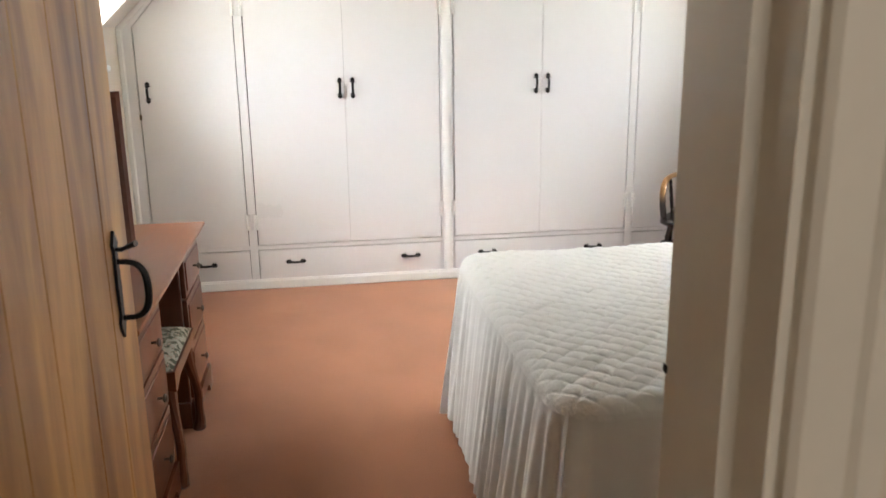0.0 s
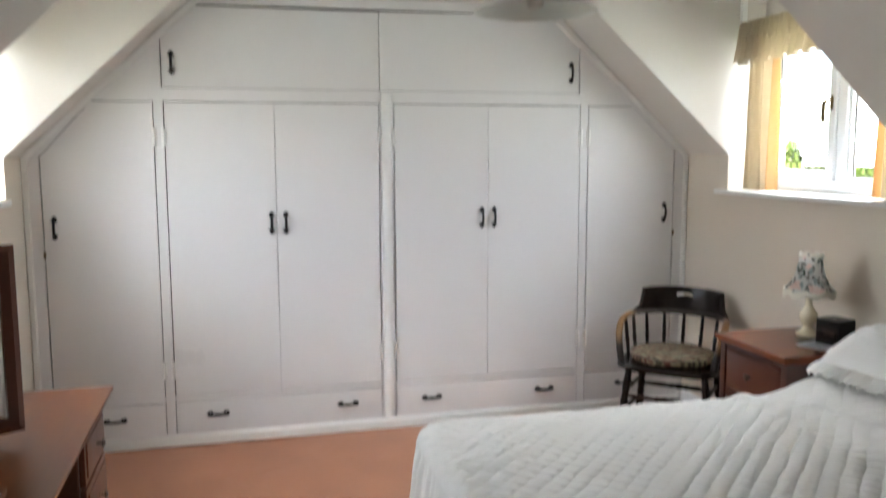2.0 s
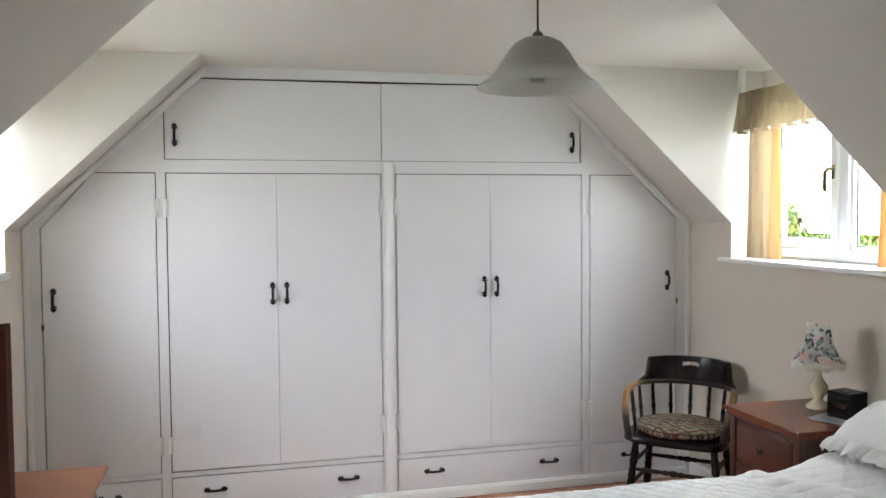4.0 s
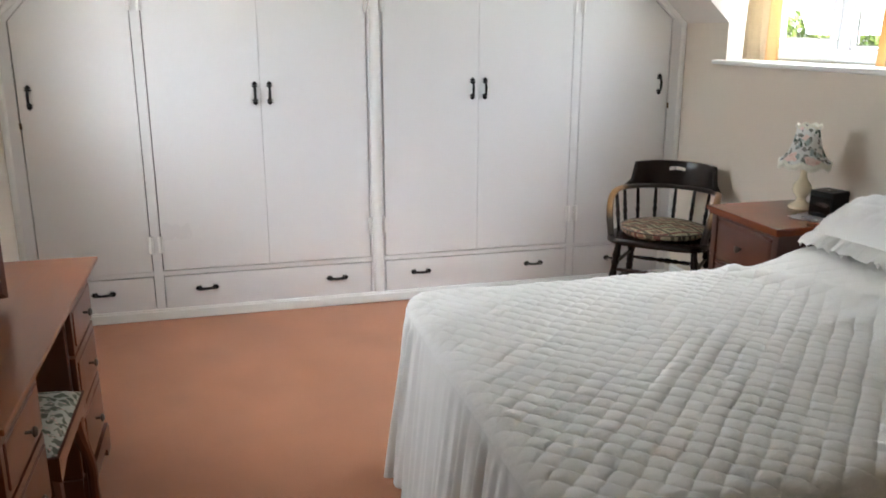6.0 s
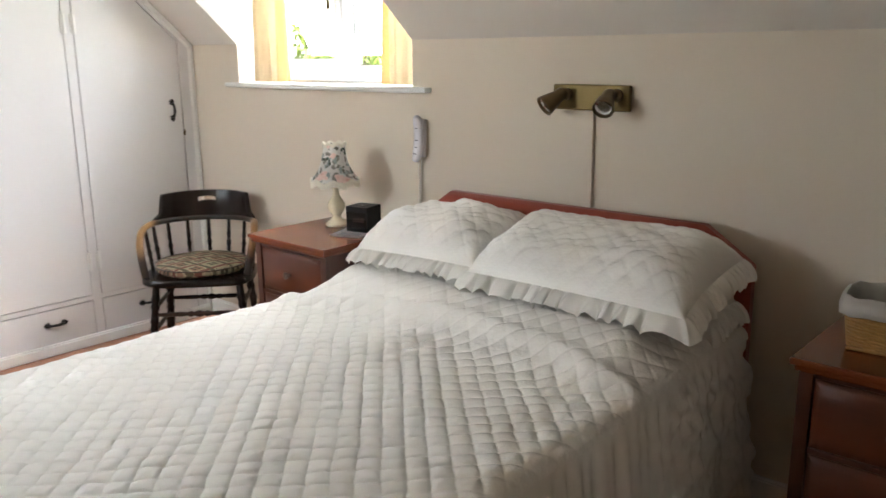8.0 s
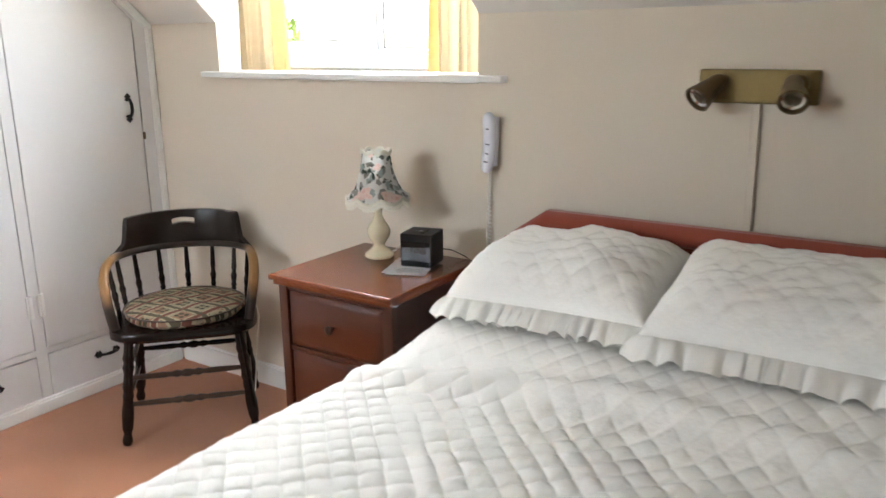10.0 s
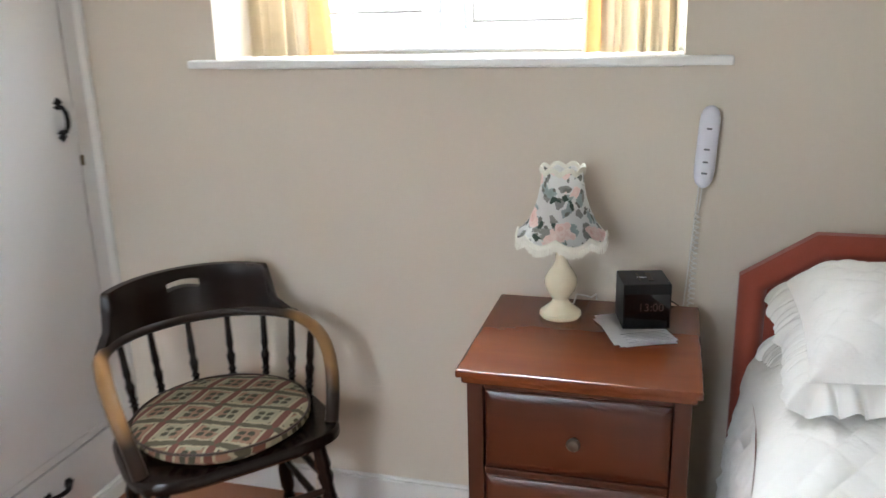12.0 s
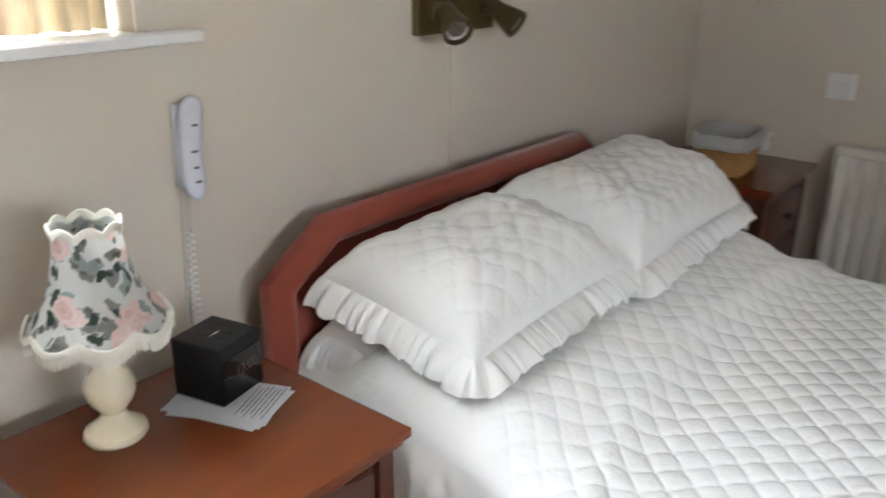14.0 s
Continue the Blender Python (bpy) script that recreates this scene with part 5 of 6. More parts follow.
# ---- captain's chair ----
def captains_chair():
    """Local -y is the front, z up, x across."""
    m = pose(-0.385, -0.560, 0, 0, 0, -42.5)
    t = thing("captains_chair", "dark spindle-back captain's chair with worn honey-coloured arms", "chair", m)
    SZ = 0.44
    seat = bm_new()
    pl = []
    for k in range(40):
        a = 2 * math.pi * k / 40
        ex = 0.72 if math.sin(a) > 0 else 0.48
        x, y = 0.268 * math.copysign(abs(math.cos(a)) ** ex, math.cos(a)), 0.225 * math.copysign(abs(math.sin(a)) ** ex, math.sin(a))
        if y > 0:
            x *= 1 - 0.12 * (y / 0.225) ** 2
        else:
            x *= 1 + 0.03 * (y / 0.225) ** 2 + 0.07 * (y / 0.225) ** 6
        pl.append((x, y))
    ring = []
    for s, z in ((0.93, SZ - 0.042), (1.0, SZ - 0.028), (1.0, SZ - 0.012), (0.975, SZ - 0.002), (0.93, SZ), (0.5, SZ - 0.008)):
        ring.append([seat.verts.new((p[0] * s, p[1] * s, z)) for p in pl])
    for a, b in zip(ring, ring[1:]):
        for i in range(40):
            j = (i + 1) % 40
            seat.faces.new((a[i], a[j], b[j], b[i]))
    seat.faces.new(ring[0][::-1])
    seat.faces.new(ring[-1])
    part("seat", seat, BLACKWOOD, t, "dark saddle seat")

    # bent arm bow: round the back and down to the front of the seat
    def bow(s):
        """s from -1 (front, right) over 0 (back) to 1."""
        a = abs(s)
        sg = 1 if s > 0 else -1
        if a < 0.62:
            th = a / 0.62 * math.pi * 0.5
            return Vector((sg * 0.262 * math.sin(th), 0.040 + 0.215 * math.cos(th), 0.652 + 0.0 * a))
        q = (a - 0.62) / 0.38
        x = 0.262 + 0.018 * math.sin(math.pi * q) - 0.022 * q
        y = 0.040 - 0.205 * (1 - (1 - q) ** 1.6) + 0.015 * q
        z = 0.652 - 0.212 * q ** 2.2
        return Vector((sg * x, y, z))
    ab = bm_new()
    add_tube(ab, [bow(-1 + 2 * k / 72) for k in range(73)], 0.0165, 10, flat=(1.15, 0.9))
    part("arm_bow", ab, WORN, t, "bent arm bow rubbed to bare wood", angle=60)

    # crest rail: a tall curved board with stepped ends and a slotted hand-hold
    cr = bm_new()
    n = 168
    rr_in, rr_out = 0.238, 0.262
    th = 0.5 * math.pi * 0.86

    def top_of(u):
        a = abs(u)
        return 0.664 + (0.129 - 0.016 * a * a) * (0.76 * smooth01(0.765, 0.685, a) + 0.24 * smooth01(0.94, 0.70, a))

    def P(u, z, r):
        a = u * th
        lean = 0.12 * (z - 0.66)
        return ((r + 0.012) * math.sin(a), 0.040 + (r - 0.035 + lean) * math.cos(a) ** 0.9, z)
    hole = lambda u: (0.7345 + 0.008 * (1 - (u / 0.135) ** 2), 0.7575 + 0.006 * (1 - (u / 0.135) ** 2)) if abs(u) < 0.135 else None
    cols = []
    for k in range(n + 1):
        u = -1 + 2 * k / n
        zt = top_of(u)
        h = hole(u)
        if not h:
            mid = 0.742
            h = (mid, mid + 0.010)
        zs = [0.640, 0.668, h[0], h[1], max(h[1] + 0.002, zt)] if zt > 0.765 else [0.640, 0.650, 0.650 + (zt - 0.65) * 0.45, 0.650 + (zt - 0.65) * 0.6, zt]
        cols.append(([cr.verts.new(P(u, z, rr_in + (0.004 if z == zs[-1] else 0))) for z in zs], [cr.verts.new(P(u, z, rr_out)) for z in zs], abs(u) < 0.135))
    for (ia, oa, ha), (ib, ob_, hb) in zip(cols, cols[1:]):
        for q in range(4):
            if q == 2 and ha and hb:
                continue
            cr.faces.new((ia[q], ib[q], ib[q + 1], ia[q + 1]))
            cr.faces.new((oa[q], oa[q + 1], ob_[q + 1], ob_[q]))
        cr.faces.new((ia[4], ib[4], ob_[4], oa[4]))
        cr.faces.new((ia[0], oa[0], ob_[0], ib[0]))
        if ha and hb:
            cr.faces.new((ia[2], ib[2], ob_[2], oa[2]))
            cr.faces.new((ia[3], oa[3], ob_[3], ib[3]))
    for c, flip in ((cols[0], False), (cols[-1], True)):
        for q in range(4):
            cr.faces.new((c[0][q], c[1][q], c[1][q + 1], c[0][q + 1]))
    inner = [k for k, c in enumerate(cols) if c[2]]
    for k in (inner[0], inner[-1]):
        ia, oa, _ = cols[k]
        cr.faces.new((ia[2], oa[2], oa[3], ia[3]))
    part("crest_rail", cr, BLACKWOOD, t, "black curved crest rail with a hand slot", angle=50)

    spin = [(0.008, 0.0), (0.009, 0.10), (0.0075, 0.14), (0.012, 0.17), (0.008, 0.20), (0.012, 0.24), (0.0085, 0.28), (0.0105, 0.34), (0.013, 0.42), (0.009, 0.48), (0.0085, 0.52), (0.011, 0.58), (0.0095, 0.70), (0.0085, 0.9), (0.0075, 1.0)]

    def rod(name, a, b, prof, seg, material):
        a, b = Vector(a), Vector(b)
        d = b - a
        mm = Matrix.Translation(a) @ d.to_track_quat("Z", "Y").to_matrix().to_4x4()
        bm = bm_new()
        add_lathe(bm, [(r, z * d.length) for r, z in prof], seg, mm)
        return part(name, bm, material, t)
    for k in range(9):
        s = -0.66 + 1.32 * k / 8
        p = bow(s)
        q = Vector((p.x * 0.92, 0.015 + (p.y - 0.015) * 0.86, SZ - 0.004))
        rod("spindle", q, p - Vector((0, 0, 0.004)), spin, 10, BLACKWOOD)
    leg = [(0.013, 0.0), (0.017, 0.015), (0.0195, 0.05), (0.015, 0.09), (0.014, 0.11), (0.020, 0.16), (0.0225, 0.30), (0.018, 0.42), (0.021, 0.46), (0.017, 0.50), (0.021, 0.54), (0.018, 0.60), (0.0165, 0.66), (0.022, 0.72), (0.017, 0.76), (0.022, 0.80), (0.018, 0.86), (0.016, 1.0)]
    feet = {}
    for sx in (-1, 1):
        for sy in (-1, 1):
            top = Vector((sx * 0.195, sy * 0.150 + 0.0, SZ - 0.03))
            bot = Vector((sx * 0.236, sy * 0.195 + (0.02 if sy > 0 else 0), 0.0))
            feet[sx, sy] = (bot, top)
            rod("leg", bot, top, leg, 14, BLACKWOOD)
    stp = [(0.008, 0.0), (0.0105, 0.15), (0.012, 0.30), (0.009, 0.36), (0.015, 0.41), (0.010, 0.445), (0.0155, 0.48), (0.0155, 0.52), (0.010, 0.555), (0.015, 0.59), (0.009, 0.64), (0.012, 0.70), (0.0105, 0.85), (0.008, 1.0)]

    def on(leg_key, z):
        b, tp = feet[leg_key]
        return b.lerp(tp, z / tp.z)
    for z in (0.155, 0.255):
        rod("front_stretcher", on((-1, -1), z), on((1, -1), z), stp, 12, BROWNRUB)
    rod("back_stretcher", on((-1, 1), 0.24), on((1, 1), 0.24), stp, 12, BLACKWOOD)
    for sx in (-1, 1):
        for z in (0.17, 0.285):
            rod("side_stretcher", on((sx, -1), z), on((sx, 1), z), [(0.007, 0), (0.010, 0.3), (0.011, 0.5), (0.010, 0.7), (0.007, 1.0)], 10, BLACKWOOD)
    # the loose cushion rests on the seat
    cu = thing("seat_cushion", "round tapestry seat cushion in rust, olive and cream", "cushion", m @ pose(0, -0.005, SZ + 0.001, 0, 0, 0))
    b = bm_new()
    prof = [(0.0, 0.001), (0.160, 0.001), (0.196, 0.006), (0.208, 0.018), (0.206, 0.032), (0.192, 0.042), (0.150, 0.049), (0.09, 0.052), (0.0, 0.053)]
    add_lathe(b, prof, 56, None, lambda a, k: (1 + 0.012 * math.sin(3 * a + 1) + 0.008 * math.sin(7 * a), 0.002 * math.sin(5 * a + k)))
    for v in b.verts:
        v.co.x *= 1.09
        v.co.y *= 1.06
        if v.co.y > 0:
            v.co.x *= 1 - 0.06 * (v.co.y / 0.2) ** 2
    part("cover", b, TAPESTRY, cu)
    pi = bm_new()
    add_tube(pi, [(0.2245 * math.cos(2 * math.pi * k / 60) * (1 - 0.06 * max(0, math.sin(2 * math.pi * k / 60)) ** 2), 0.2185 * math.sin(2 * math.pi * k / 60), 0.036) for k in range(60)], 0.0035, 6, closed=True)
    part("piping", pi, BROWNRUB, cu, "dark piped edge")
    tie = bm_new()
    add_tube(tie, [(0.20, 0.03, 0.02), (0.262, 0.04, 0.012), (0.275, 0.035, -0.05), (0.258, 0.02, -0.16), (0.247, 0.01, -0.28), (0.238, 0.0, -0.36)], 0.0028, 5)
    part("tie", tie, FRINGE, cu, "thin woven cushion tie")


captains_chair()


# ---- dresser, stool and tall chest along the west wall ----
def pull(parent, x, y, z):
    k = bm_new()
    add_tube(k, [(x, y, z), (x + 0.018, y, z)], 0.0045, 8)
    add_lathe(k, [(0.006, 0), (0.013, 0.004), (0.013, 0.008), (0.008, 0.013), (0.0, 0.014)], 14, pose(x + 0.016, y, z, 0, 90, 0))
    return part("knob", k, KNOBM, parent, "small dark drawer knob")


def dresser():
    t = thing("dressing_table", "reddish wood dressing table with two banks of drawers", "dressing table")
    x0, x1, ya, yb, H = XL + 0.03, -3.085, -2.70, -1.345, 0.715
    top = bm_new()
    add_box(top, x0, x1, ya, yb, H - 0.015, H, bevel=0.006, seg=3)
    add_box(top, x0, x1 - 0.012, ya + 0.012, yb - 0.012, H - 0.028, H - 0.0155, bevel=0.004, seg=2)
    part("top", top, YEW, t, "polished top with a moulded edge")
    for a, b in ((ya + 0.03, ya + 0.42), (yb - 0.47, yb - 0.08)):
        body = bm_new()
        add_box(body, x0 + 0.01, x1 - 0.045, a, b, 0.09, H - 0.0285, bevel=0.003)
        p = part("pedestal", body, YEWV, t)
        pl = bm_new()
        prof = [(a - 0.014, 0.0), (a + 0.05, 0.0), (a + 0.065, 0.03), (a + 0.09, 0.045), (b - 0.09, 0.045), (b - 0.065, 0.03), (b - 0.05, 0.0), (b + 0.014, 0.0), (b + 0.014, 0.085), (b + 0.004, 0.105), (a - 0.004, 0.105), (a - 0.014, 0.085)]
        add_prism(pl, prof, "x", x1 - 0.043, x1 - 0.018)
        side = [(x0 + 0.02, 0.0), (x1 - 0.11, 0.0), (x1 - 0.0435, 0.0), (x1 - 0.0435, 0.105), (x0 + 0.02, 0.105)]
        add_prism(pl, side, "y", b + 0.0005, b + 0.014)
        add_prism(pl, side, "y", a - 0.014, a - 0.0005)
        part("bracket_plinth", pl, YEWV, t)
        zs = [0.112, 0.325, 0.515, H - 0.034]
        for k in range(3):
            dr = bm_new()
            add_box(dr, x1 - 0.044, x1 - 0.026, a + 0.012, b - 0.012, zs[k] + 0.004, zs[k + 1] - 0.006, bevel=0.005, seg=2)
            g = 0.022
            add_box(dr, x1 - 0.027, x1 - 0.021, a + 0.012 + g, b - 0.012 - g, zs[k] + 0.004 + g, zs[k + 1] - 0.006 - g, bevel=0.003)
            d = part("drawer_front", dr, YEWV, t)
            pull(d, x1 - 0.022, (a + b) / 2, (zs[k] + zs[k + 1]) / 2)
    bk = bm_new()
    add_box(bk, x0 + 0.012, x0 + 0.03, ya + 0.42, yb - 0.42, 0.28, H - 0.03)
    part("modesty_panel", bk, YEWV, t)


dresser()


def stool():
    t = thing("dressing_stool", "dressing stool with cabriole legs and a leafy seat", "stool", pose(-3.255, -2.05, 0))
    for sx in (-1, 1):
        for sy in (-1, 1):
            l = bm_new()
            x, y = sx * 0.145, sy * 0.195
            pts, rs = [], []
            for k in range(15):
                u = k / 14
                o = 0.020 * math.sin(u * math.pi * 1.55 + 0.15) * (1 - 0.2 * u)
                pts.append((x + sx * (o - 0.012 * (1 - u) ** 3 + 0.016 * smooth01(0.25, 0.0, u)), y + sy * (o + 0.016 * smooth01(0.25, 0.0, u)), 0.012 + 0.39 * u))
            add_tube(l, pts, lambda u: 0.016 + 0.014 * smooth01(0.45, 0.9, u) + 0.008 * smooth01(0.12, 0.0, u), 10)
            add_lathe(l, [(0.020, 0.0), (0.026, 0.006), (0.022, 0.016), (0.012, 0.02)], 12, pose(pts[0][0], pts[0][1], 0))
            part("leg", l, YEWV, t)
    for sy in (-1, 1):
        ap = bm_new()
        add_prism(ap, [(-0.165, 0.345), (-0.10, 0.365), (0.10, 0.365), (0.165, 0.345), (0.165, 0.415), (-0.165, 0.415)], "y", sy * 0.205 - 0.010, sy * 0.205 + 0.010)
        part("apron", ap, YEWV, t)
    for sx in (-1, 1):
        ap2 = bm_new()
        add_prism(ap2, [(-0.194, 0.345), (-0.12, 0.368), (0.12, 0.368), (0.194, 0.345), (0.194, 0.415), (-0.194, 0.415)], "x", sx * 0.155 - 0.010, sx * 0.155 + 0.010)
        part("apron", ap2, YEWV, t)
    s = bm_new()
    add_sheet(s, 18, 22, lambda u, v: ((u - 0.5) * 0.315, (v - 0.5) * 0.41, 0.416 + 0.036 * (1 - abs(2 * u - 1) ** 3.5) ** 0.5 * (1 - abs(2 * v - 1) ** 3.5) ** 0.5))
    part("seat_pad", s, STOOLFAB, t, "leaf-patterned drop-in seat", angle=180)


stool()


def tall_chest():
    t = thing("chest_of_drawers", "reddish wood chest of drawers beside the dressing table", "chest of drawers")
    x0, x1, ya, yb, H = XL + 0.03, -3.066, -3.36, -2.79, 0.925
    top = bm_new()
    add_box(top, x0, x1, ya, yb, H - 0.015, H, bevel=0.006, seg=3)
    add_box(top, x0, x1 - 0.010, ya + 0.010, yb - 0.010, H - 0.028, H - 0.0155, bevel=0.004, seg=2)
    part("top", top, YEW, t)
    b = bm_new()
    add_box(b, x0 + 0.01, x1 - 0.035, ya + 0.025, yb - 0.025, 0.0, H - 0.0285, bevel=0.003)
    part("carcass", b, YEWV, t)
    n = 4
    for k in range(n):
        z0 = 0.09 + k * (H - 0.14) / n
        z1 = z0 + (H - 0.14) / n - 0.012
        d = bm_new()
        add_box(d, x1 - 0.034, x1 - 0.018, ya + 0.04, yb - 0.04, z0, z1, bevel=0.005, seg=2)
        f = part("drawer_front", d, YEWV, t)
        for yy in (ya + 0.16, yb - 0.16):
            pull(f, x1 - 0.019, yy, (z0 + z1) / 2)


tall_chest()


def toilet_mirror():
    """Three-fold dressing mirror; the wing by the wardrobe is folded forwards."""
    t = thing("dressing_mirror", "three-fold dressing mirror in a shaped reddish frame", "mirror", pose(-3.50, -2.05, 0.7155))
    base = bm_new()
    add_box(base, -0.09, 0.06, -0.44, 0.04, 0.0, 0.03, bevel=0.006, seg=2)
    part("stand", base, YEWV, t)

    def leaf(w, h0, h1, m, name):
        """Mirror leaf from local y = 0 to w; its top sweeps down from h0 to h1."""
        fw = 0.042
        n = 18

        def top(y):
            u = y / w
            return h1 + (h0 - h1) * (1 - smooth01(0.05, 0.78, u))
        fr = bm_new()
        outer, inner = [], []
        for k in range(n + 1):
            y = w * k / n
            outer.append((y, top(y)))
            yy = fw + (w - 2 * fw) * k / n
            inner.append((yy, top(yy) - fw * 1.1))
        ob = [(0, 0.035)] + outer + [(w, 0.035)]
        ib = [(fw, 0.035 + fw)] + inner + [(w - fw, 0.035 + fw)]
        vs = []
        for (o, i) in zip(ob, ib):
            vs.append([fr.verts.new((0.012, o[0], o[1])), fr.verts.new((0.020, (o[0] * 0.6 + i[0] * 0.4), (o[1] * 0.6 + i[1] * 0.4))), fr.verts.new((0.012, i[0], i[1])), fr.verts.new((-0.008, i[0], i[1])), fr.verts.new((-0.008, o[0], o[1]))])
        c = len(vs)
        for k in range(c):
            a, b = vs[k], vs[(k + 1) % c]
            for q in range(5):
                r = (q + 1) % 5
                fr.faces.new((a[q], b[q], b[r], a[r]))
        f = part(name, fr, YEWV, t, "shaped mirror frame", m)
        g = bm_new()
        gp = [(fw - 0.004, 0.035 + fw - 0.004)] + [(y, z + 0.004) for y, z in inner] + [(w - fw + 0.004, 0.035 + fw - 0.004)]
        add_prism(g, gp, "x", 0.000, 0.004)
        part("mirror_glass", g, MIRROR, f, "silvered mirror glass", smooth=False)
    leaf(0.50, 0.655, 0.655, pose(0.0, -0.455, 0), "centre_leaf")
    return leaf, t


_leaf, _mt = toilet_mirror()
# the folded wing: hinged at the centre leaf's end and turned to face the door
WING_A = (-3.487, -2.026)
WING_B = (-3.255, -1.885)
_dx, _dy = WING_B[0] - WING_A[0], WING_B[1] - WING_A[1]
_leaf(math.hypot(_dx, _dy), 0.635, 0.578, pose(WING_A[0] + 3.50, WING_A[1] + 2.05, 0, 0, 0, math.degrees(math.atan2(-_dx, _dy))), "wing_leaf")


# ---- corner behind the bed ----
def radiator():
    t = thing("radiator", "cream panel radiator on the wall beside the doorway", "radiator", pose(-0.60, YB, 0.0))
    L, z0, z1 = 0.92, 0.16, 0.795
    p = bm_new()
    n = 17
    prof = []
    for k in range(n):
        a = -L * k / n
        w = L / n
        prof += [(a, 0.075), (a - 0.22 * w, 0.088), (a - 0.60 * w, 0.088), (a - 0.82 * w, 0.075)]
    prof += [(-L, 0.075), (-L, 0.058), (0, 0.058)]
    add_prism(p, prof, "z", z0 + 0.03, z1 - 0.035)
    part("panel", p, RADI, t, "fluted front panel")
    for a, b in ((z0, z0 + 0.03), (z1 - 0.035, z1)):
        c = bm_new()
        add_box(c, -L, 0, 0.045, 0.086, a, b, bevel=0.010, seg=3)
        part("header", c, RADI, t)
    for x in (-0.12, -L + 0.12):
        b = bm_new()
        add_box(b, x - 0.015, x + 0.015, 0.0, 0.058, z0 + 0.06, z1 - 0.06)
        part("bracket", b, RADI, t)
    v = bm_new()
    add_tube(v, [(0.03, 0.06, 0.0), (0.03, 0.06, z0 + 0.02), (0.02, 0.06, z0 + 0.03), (-0.01, 0.06, z0 + 0.03)], 0.0075, 8)
    part("pipe", v, RADI, t)


radiator()
bm = bm_new()
add_box(bm, -0.614, -0.522, YB, YB + 0.026, 0.952, 1.046, bevel=0.006, seg=2)
sw = solid("wall_socket", bm, TRIMW, "white double cover plate on the cream wall", "switch")
bm = bm_new()
add_tube(bm, [(-0.598 + 0.007 * k, YB + 0.0265, 1.003 + 0.010 * math.sin(math.pi * k / 8)) for k in range(9)], 0.0025, 6)
part("rocker_edge", bm, GREYCORD, sw)


def basket():
    t = thing("wicker_basket", "small wicker basket with a white tied liner on the bedside chest", "basket", pose(-0.345, -3.665, 0.746, 0, 0, 6))
    a, b, h = 0.095, 0.135, 0.125
    bot = bm_new()
    add_box(bot, -a * 0.86, a * 0.86, -b * 0.86, b * 0.86, 0.0, 0.008, bevel=0.003)
    part("bottom", bot, WICKER, t)
    def rr(u, grow):
        ang = 2 * math.pi * u
        x = a * grow * math.copysign(abs(math.cos(ang)) ** 0.45, math.cos(ang))
        y = b * grow * math.copysign(abs(math.sin(ang)) ** 0.45, math.sin(ang))
        return x, y
    for k in range(15):
        z = 0.006 + k * h / 15
        pts = []
        for i in range(60):
            x, y = rr(i / 60, 0.88 + 0.12 * k / 15 + 0.012 * math.sin(math.pi * (i + k)))
            pts.append((x, y, z))
        w = bm_new()
        add_tube(w, pts, 0.0047, 5, closed=True)
        part("cane_row", w, WICKER, t)
    lin = bm_new()
    prof = [(0.74, 0.014), (0.84, h * 0.6), (0.92, h), (0.985, h + 0.013), (1.05, h + 0.010), (1.09, h - 0.012), (1.085, h - 0.034)]
    g = []
    for k, (s, z) in enumerate(prof):
        row = []
        for i in range(72):
            x, y = rr(i / 72, s + 0.006 * math.sin(i * 1.1 + k))
            row.append(lin.verts.new((x, y, z + 0.002 * math.sin(i * 0.8))))
        g.append(row)
    fs = []
    for p, q in zip(g, g[1:]):
        for i in range(72):
            j = (i + 1) % 72
            fs.append(lin.faces.new((p[i], p[j], q[j], q[i])))
    bmesh.ops.solidify(lin, geom=fs, thickness=0.002)
    part("liner", lin, FRILLC, t, "white cotton liner folded over the rim", angle=70)
    bow = bm_new()
    cx, cy, cz = -a * 1.08, -b * 0.72, h - 0.012
    for s in (-1, 1):
        add_tube(bow, [(cx, cy, cz), (cx - 0.012, cy + s * 0.018, cz + 0.010), (cx - 0.014, cy + s * 0.028, cz - 0.002), (cx - 0.006, cy + s * 0.014, cz - 0.008), (cx, cy, cz)], 0.005, 6, flat=(1.4, 0.5))
        add_tube(bow, [(cx, cy, cz), (cx - 0.010, cy + s * 0.010, cz - 0.02), (cx - 0.008, cy + s * 0.016, cz - 0.05)], 0.005, 6, flat=(1.4, 0.5))
    part("bow", bow, FRILLC, t, "white tied bow")


basket()


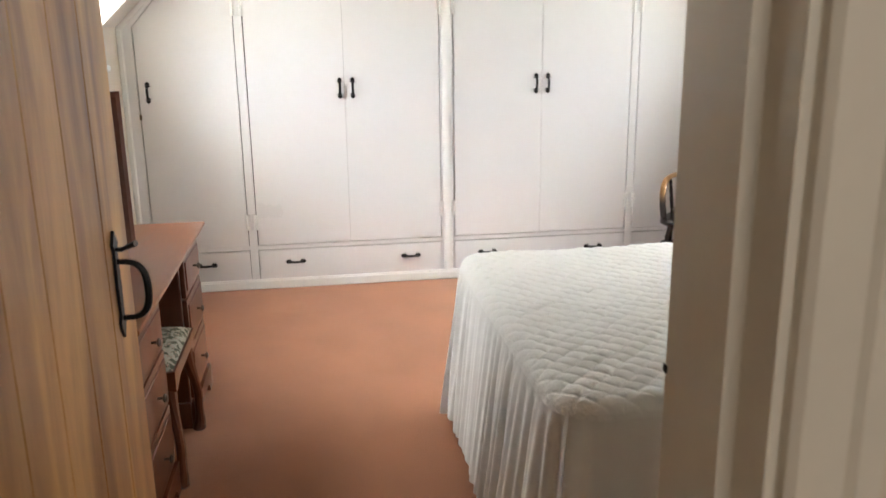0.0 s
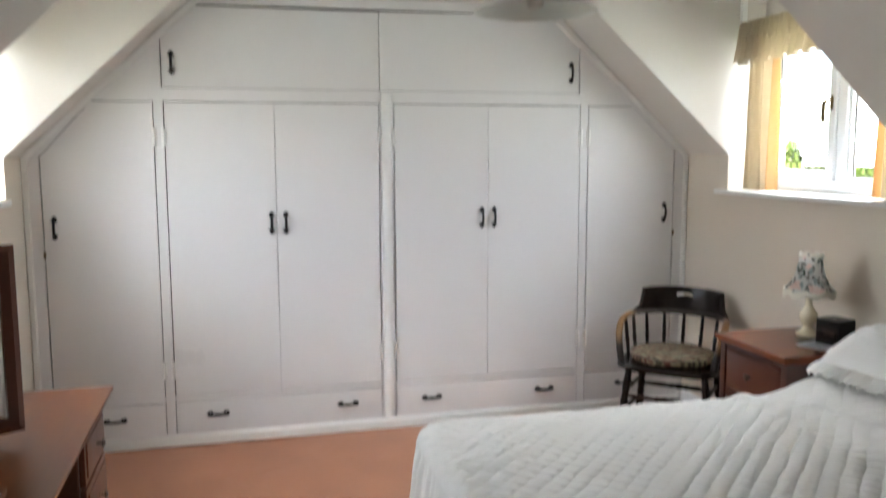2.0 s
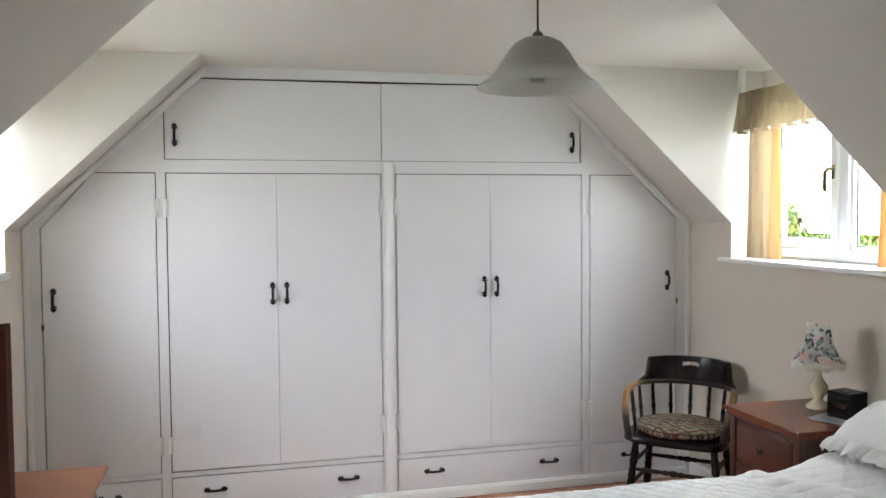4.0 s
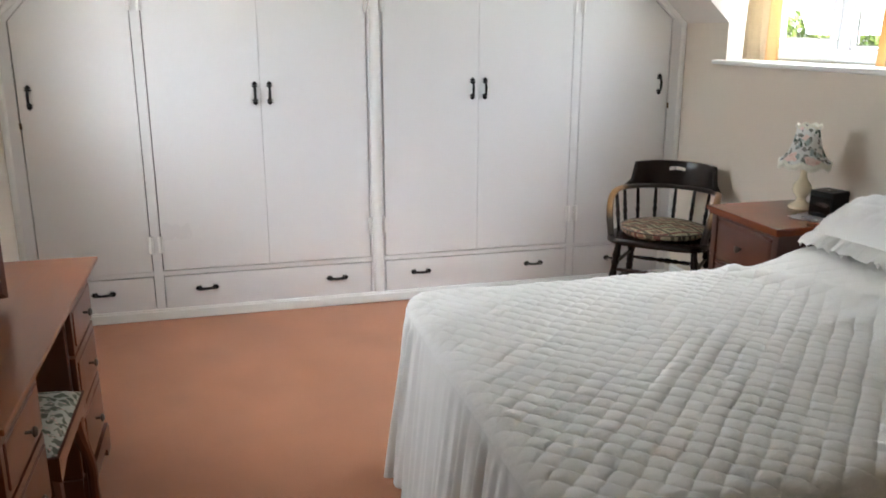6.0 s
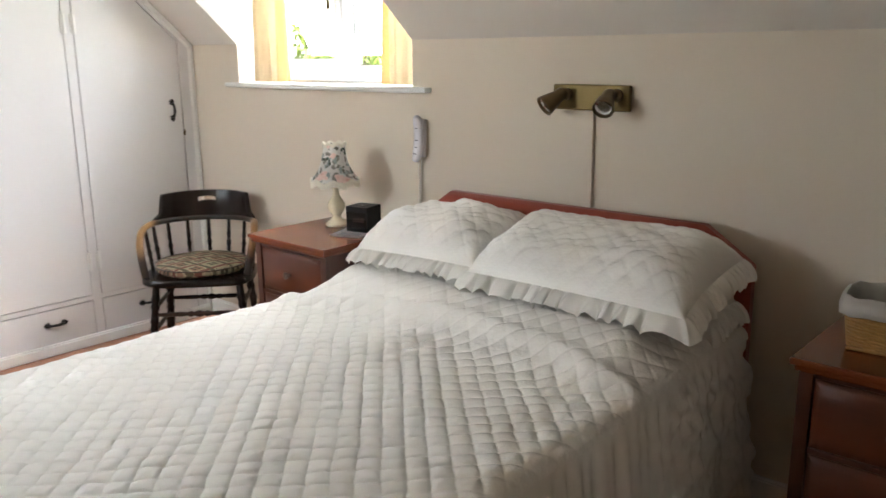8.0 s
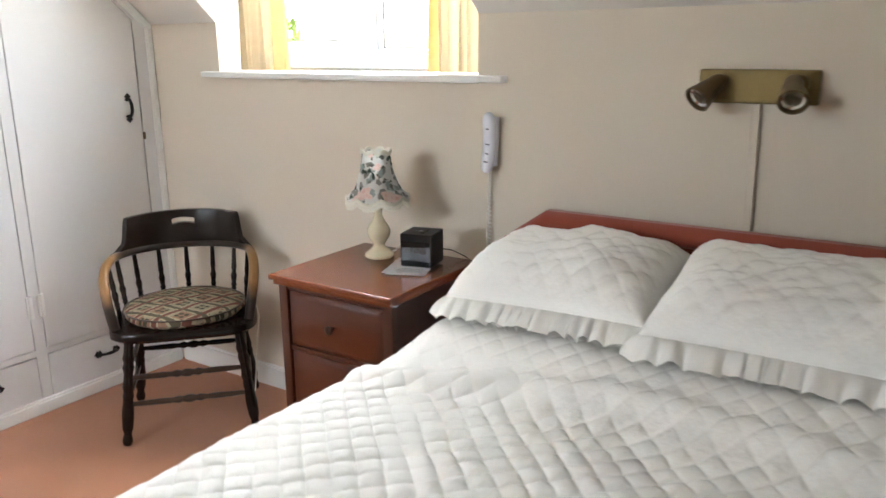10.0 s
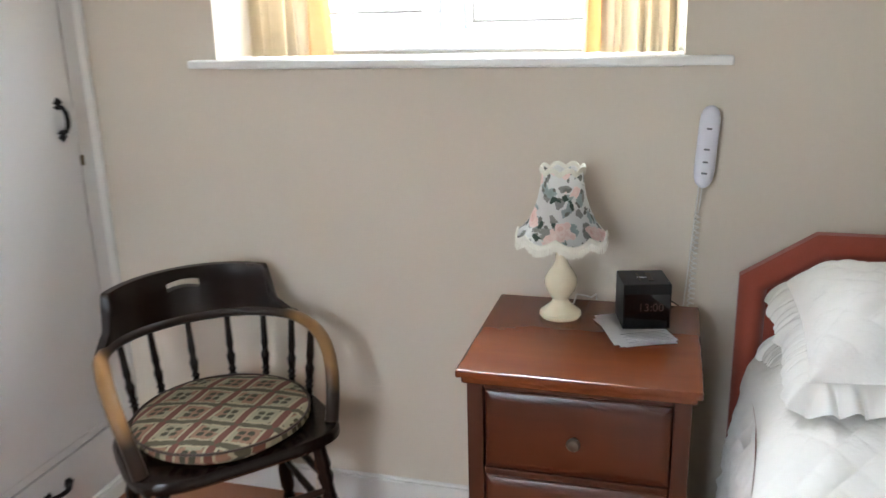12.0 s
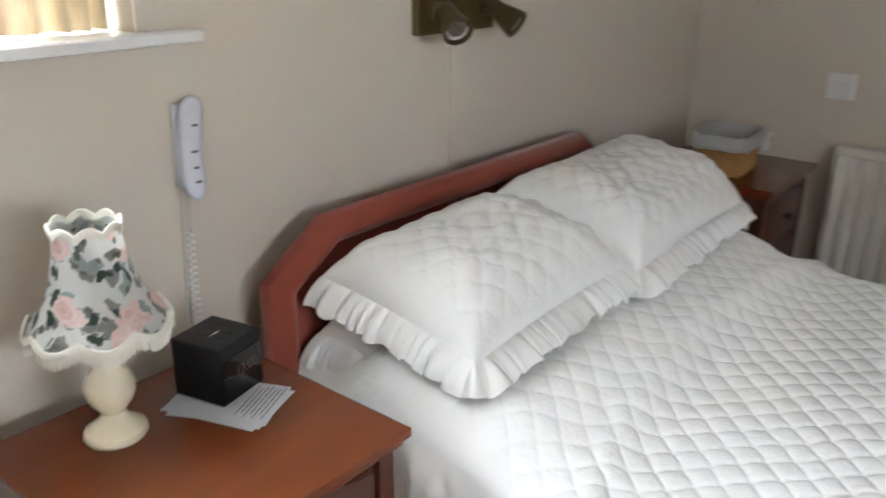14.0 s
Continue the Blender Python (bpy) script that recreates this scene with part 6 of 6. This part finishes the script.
# ---- pendant ----
def pendant():
    t = thing("pendant_lamp", "unlit frosted glass bell pendant on a thin flex", "ceiling lamp", pose(-1.725, -2.0, 0))
    f = bm_new()
    add_tube(f, [(0, 0, ZC), (0, 0, 2.14)], 0.0035, 8)
    part("flex", f, DARKCORD, t)
    r = bm_new()
    add_lathe(r, [(0.0, ZC - 0.03), (0.03, ZC - 0.028), (0.042, ZC - 0.008), (0.042, ZC)], 20)
    part("ceiling_rose", r, TRIMW, t)
    h = bm_new()
    add_lathe(h, [(0.004, 2.150), (0.016, 2.140), (0.018, 2.115), (0.019, 2.095), (0.019, 2.072), (0.0, 2.070)], 18)
    part("lampholder", h, GREYC, t)
    s = bm_new()
    prof = [(0.020, 2.128), (0.046, 2.124), (0.072, 2.110), (0.094, 2.084), (0.112, 2.055), (0.128, 2.028), (0.148, 2.006), (0.172, 1.990), (0.186, 1.980), (0.190, 1.974)]
    rings = [[s.verts.new((rr * math.cos(2 * math.pi * i / 56), rr * math.sin(2 * math.pi * i / 56), z)) for i in range(56)] for rr, z in prof]
    fs = []
    for p, q in zip(rings, rings[1:]):
        for i in range(56):
            j = (i + 1) % 56
            fs.append(s.faces.new((p[i], q[i], q[j], p[j])))
    bmesh.ops.solidify(s, geom=fs, thickness=0.004)
    part("glass_shade", s, MILK, t, "frosted bell-shaped glass shade", angle=60)
    b = bm_new()
    add_lathe(b, [(0.012, 2.072), (0.016, 2.052), (0.028, 2.030), (0.030, 2.012), (0.022, 1.988), (0.0, 1.980)], 20)
    part("bulb", b, MILK, t)


pendant()


# ---- outside ----
bm = bm_new()
add_sheet(bm, 24, 24, lambda u, v: (-150 + 300 * u, -150 + 300 * v, -2.75 + 0.0 * u))
solid("ground", bm, GRASS, "lawn outside the house", "lawn", "structure")


def tree(x, y, height, spread, seed):
    rnd = random.Random(seed)
    t = thing("garden_tree", "leafy green garden tree outside the dormer", "tree", pose(x, y, -2.75), "garden trees")
    tr = bm_new()
    add_tube(tr, [(0, 0, -0.1), (0.05, 0.03, height * 0.3), (-0.05, 0.1, height * 0.62), (0.02, 0.0, height * 0.9)], lambda u: 0.16 * (1 - 0.85 * u), 10)
    for k in range(9):
        a = rnd.uniform(0, 6.28)
        z = height * rnd.uniform(0.22, 0.7)
        r = spread * rnd.uniform(0.5, 0.85)
        add_tube(tr, [(0, 0, z), (r * 0.5 * math.cos(a), r * 0.5 * math.sin(a), z + 0.35), (r * math.cos(a), r * math.sin(a), z + 0.9)], lambda u: 0.06 * (1 - 0.8 * u), 6)
    part("trunk", tr, BARK, t)
    vs, fs = [], []
    lobes = [(rnd.uniform(-1, 1) * spread * 0.65, rnd.uniform(-1, 1) * spread * 0.65, height * rnd.uniform(0.25, 0.92), spread * rnd.uniform(0.3, 0.55)) for _ in range(17)]
    for k in range(4600):
        lx, ly, lz, lr = lobes[k % len(lobes)]
        d = Vector((rnd.gauss(0, 1), rnd.gauss(0, 1), rnd.gauss(0, 1)))
        d.normalize()
        c = Vector((lx, ly, lz)) + d * lr * rnd.uniform(0.55, 1.05)
        q = Euler((rnd.uniform(0, 6), rnd.uniform(0, 6), rnd.uniform(0, 6))).to_matrix()
        s = rnd.uniform(0.05, 0.10)
        i = len(vs)
        for px, py, pz in ((-1.5, 0, 0), (0, -0.7, 0.25), (1.5, 0, 0), (0, 0.7, 0.25)):
            vs.append(c + q @ Vector((px * s, py * s, pz * s)))
        fs.append((i, i + 1, i + 2, i + 3))
    me = bpy.data.meshes.new("crown")
    me.from_pydata([tuple(v) for v in vs], [], fs)
    me.materials.append(LEAF)
    o = new("crown", me)
    o.parent = t


for x, y, h, w, sd in ((11.9, 11.4, 5.7, 1.4, 1), (9.6, 12.9, 4.9, 1.7, 2), (8.0, 14.8, 4.3, 1.6, 3), (-14.5, 3.0, 4.7, 2.0, 7), (-14.0, 9.0, 5.0, 2.0, 8)):
    tree(x, y, h, w, sd)
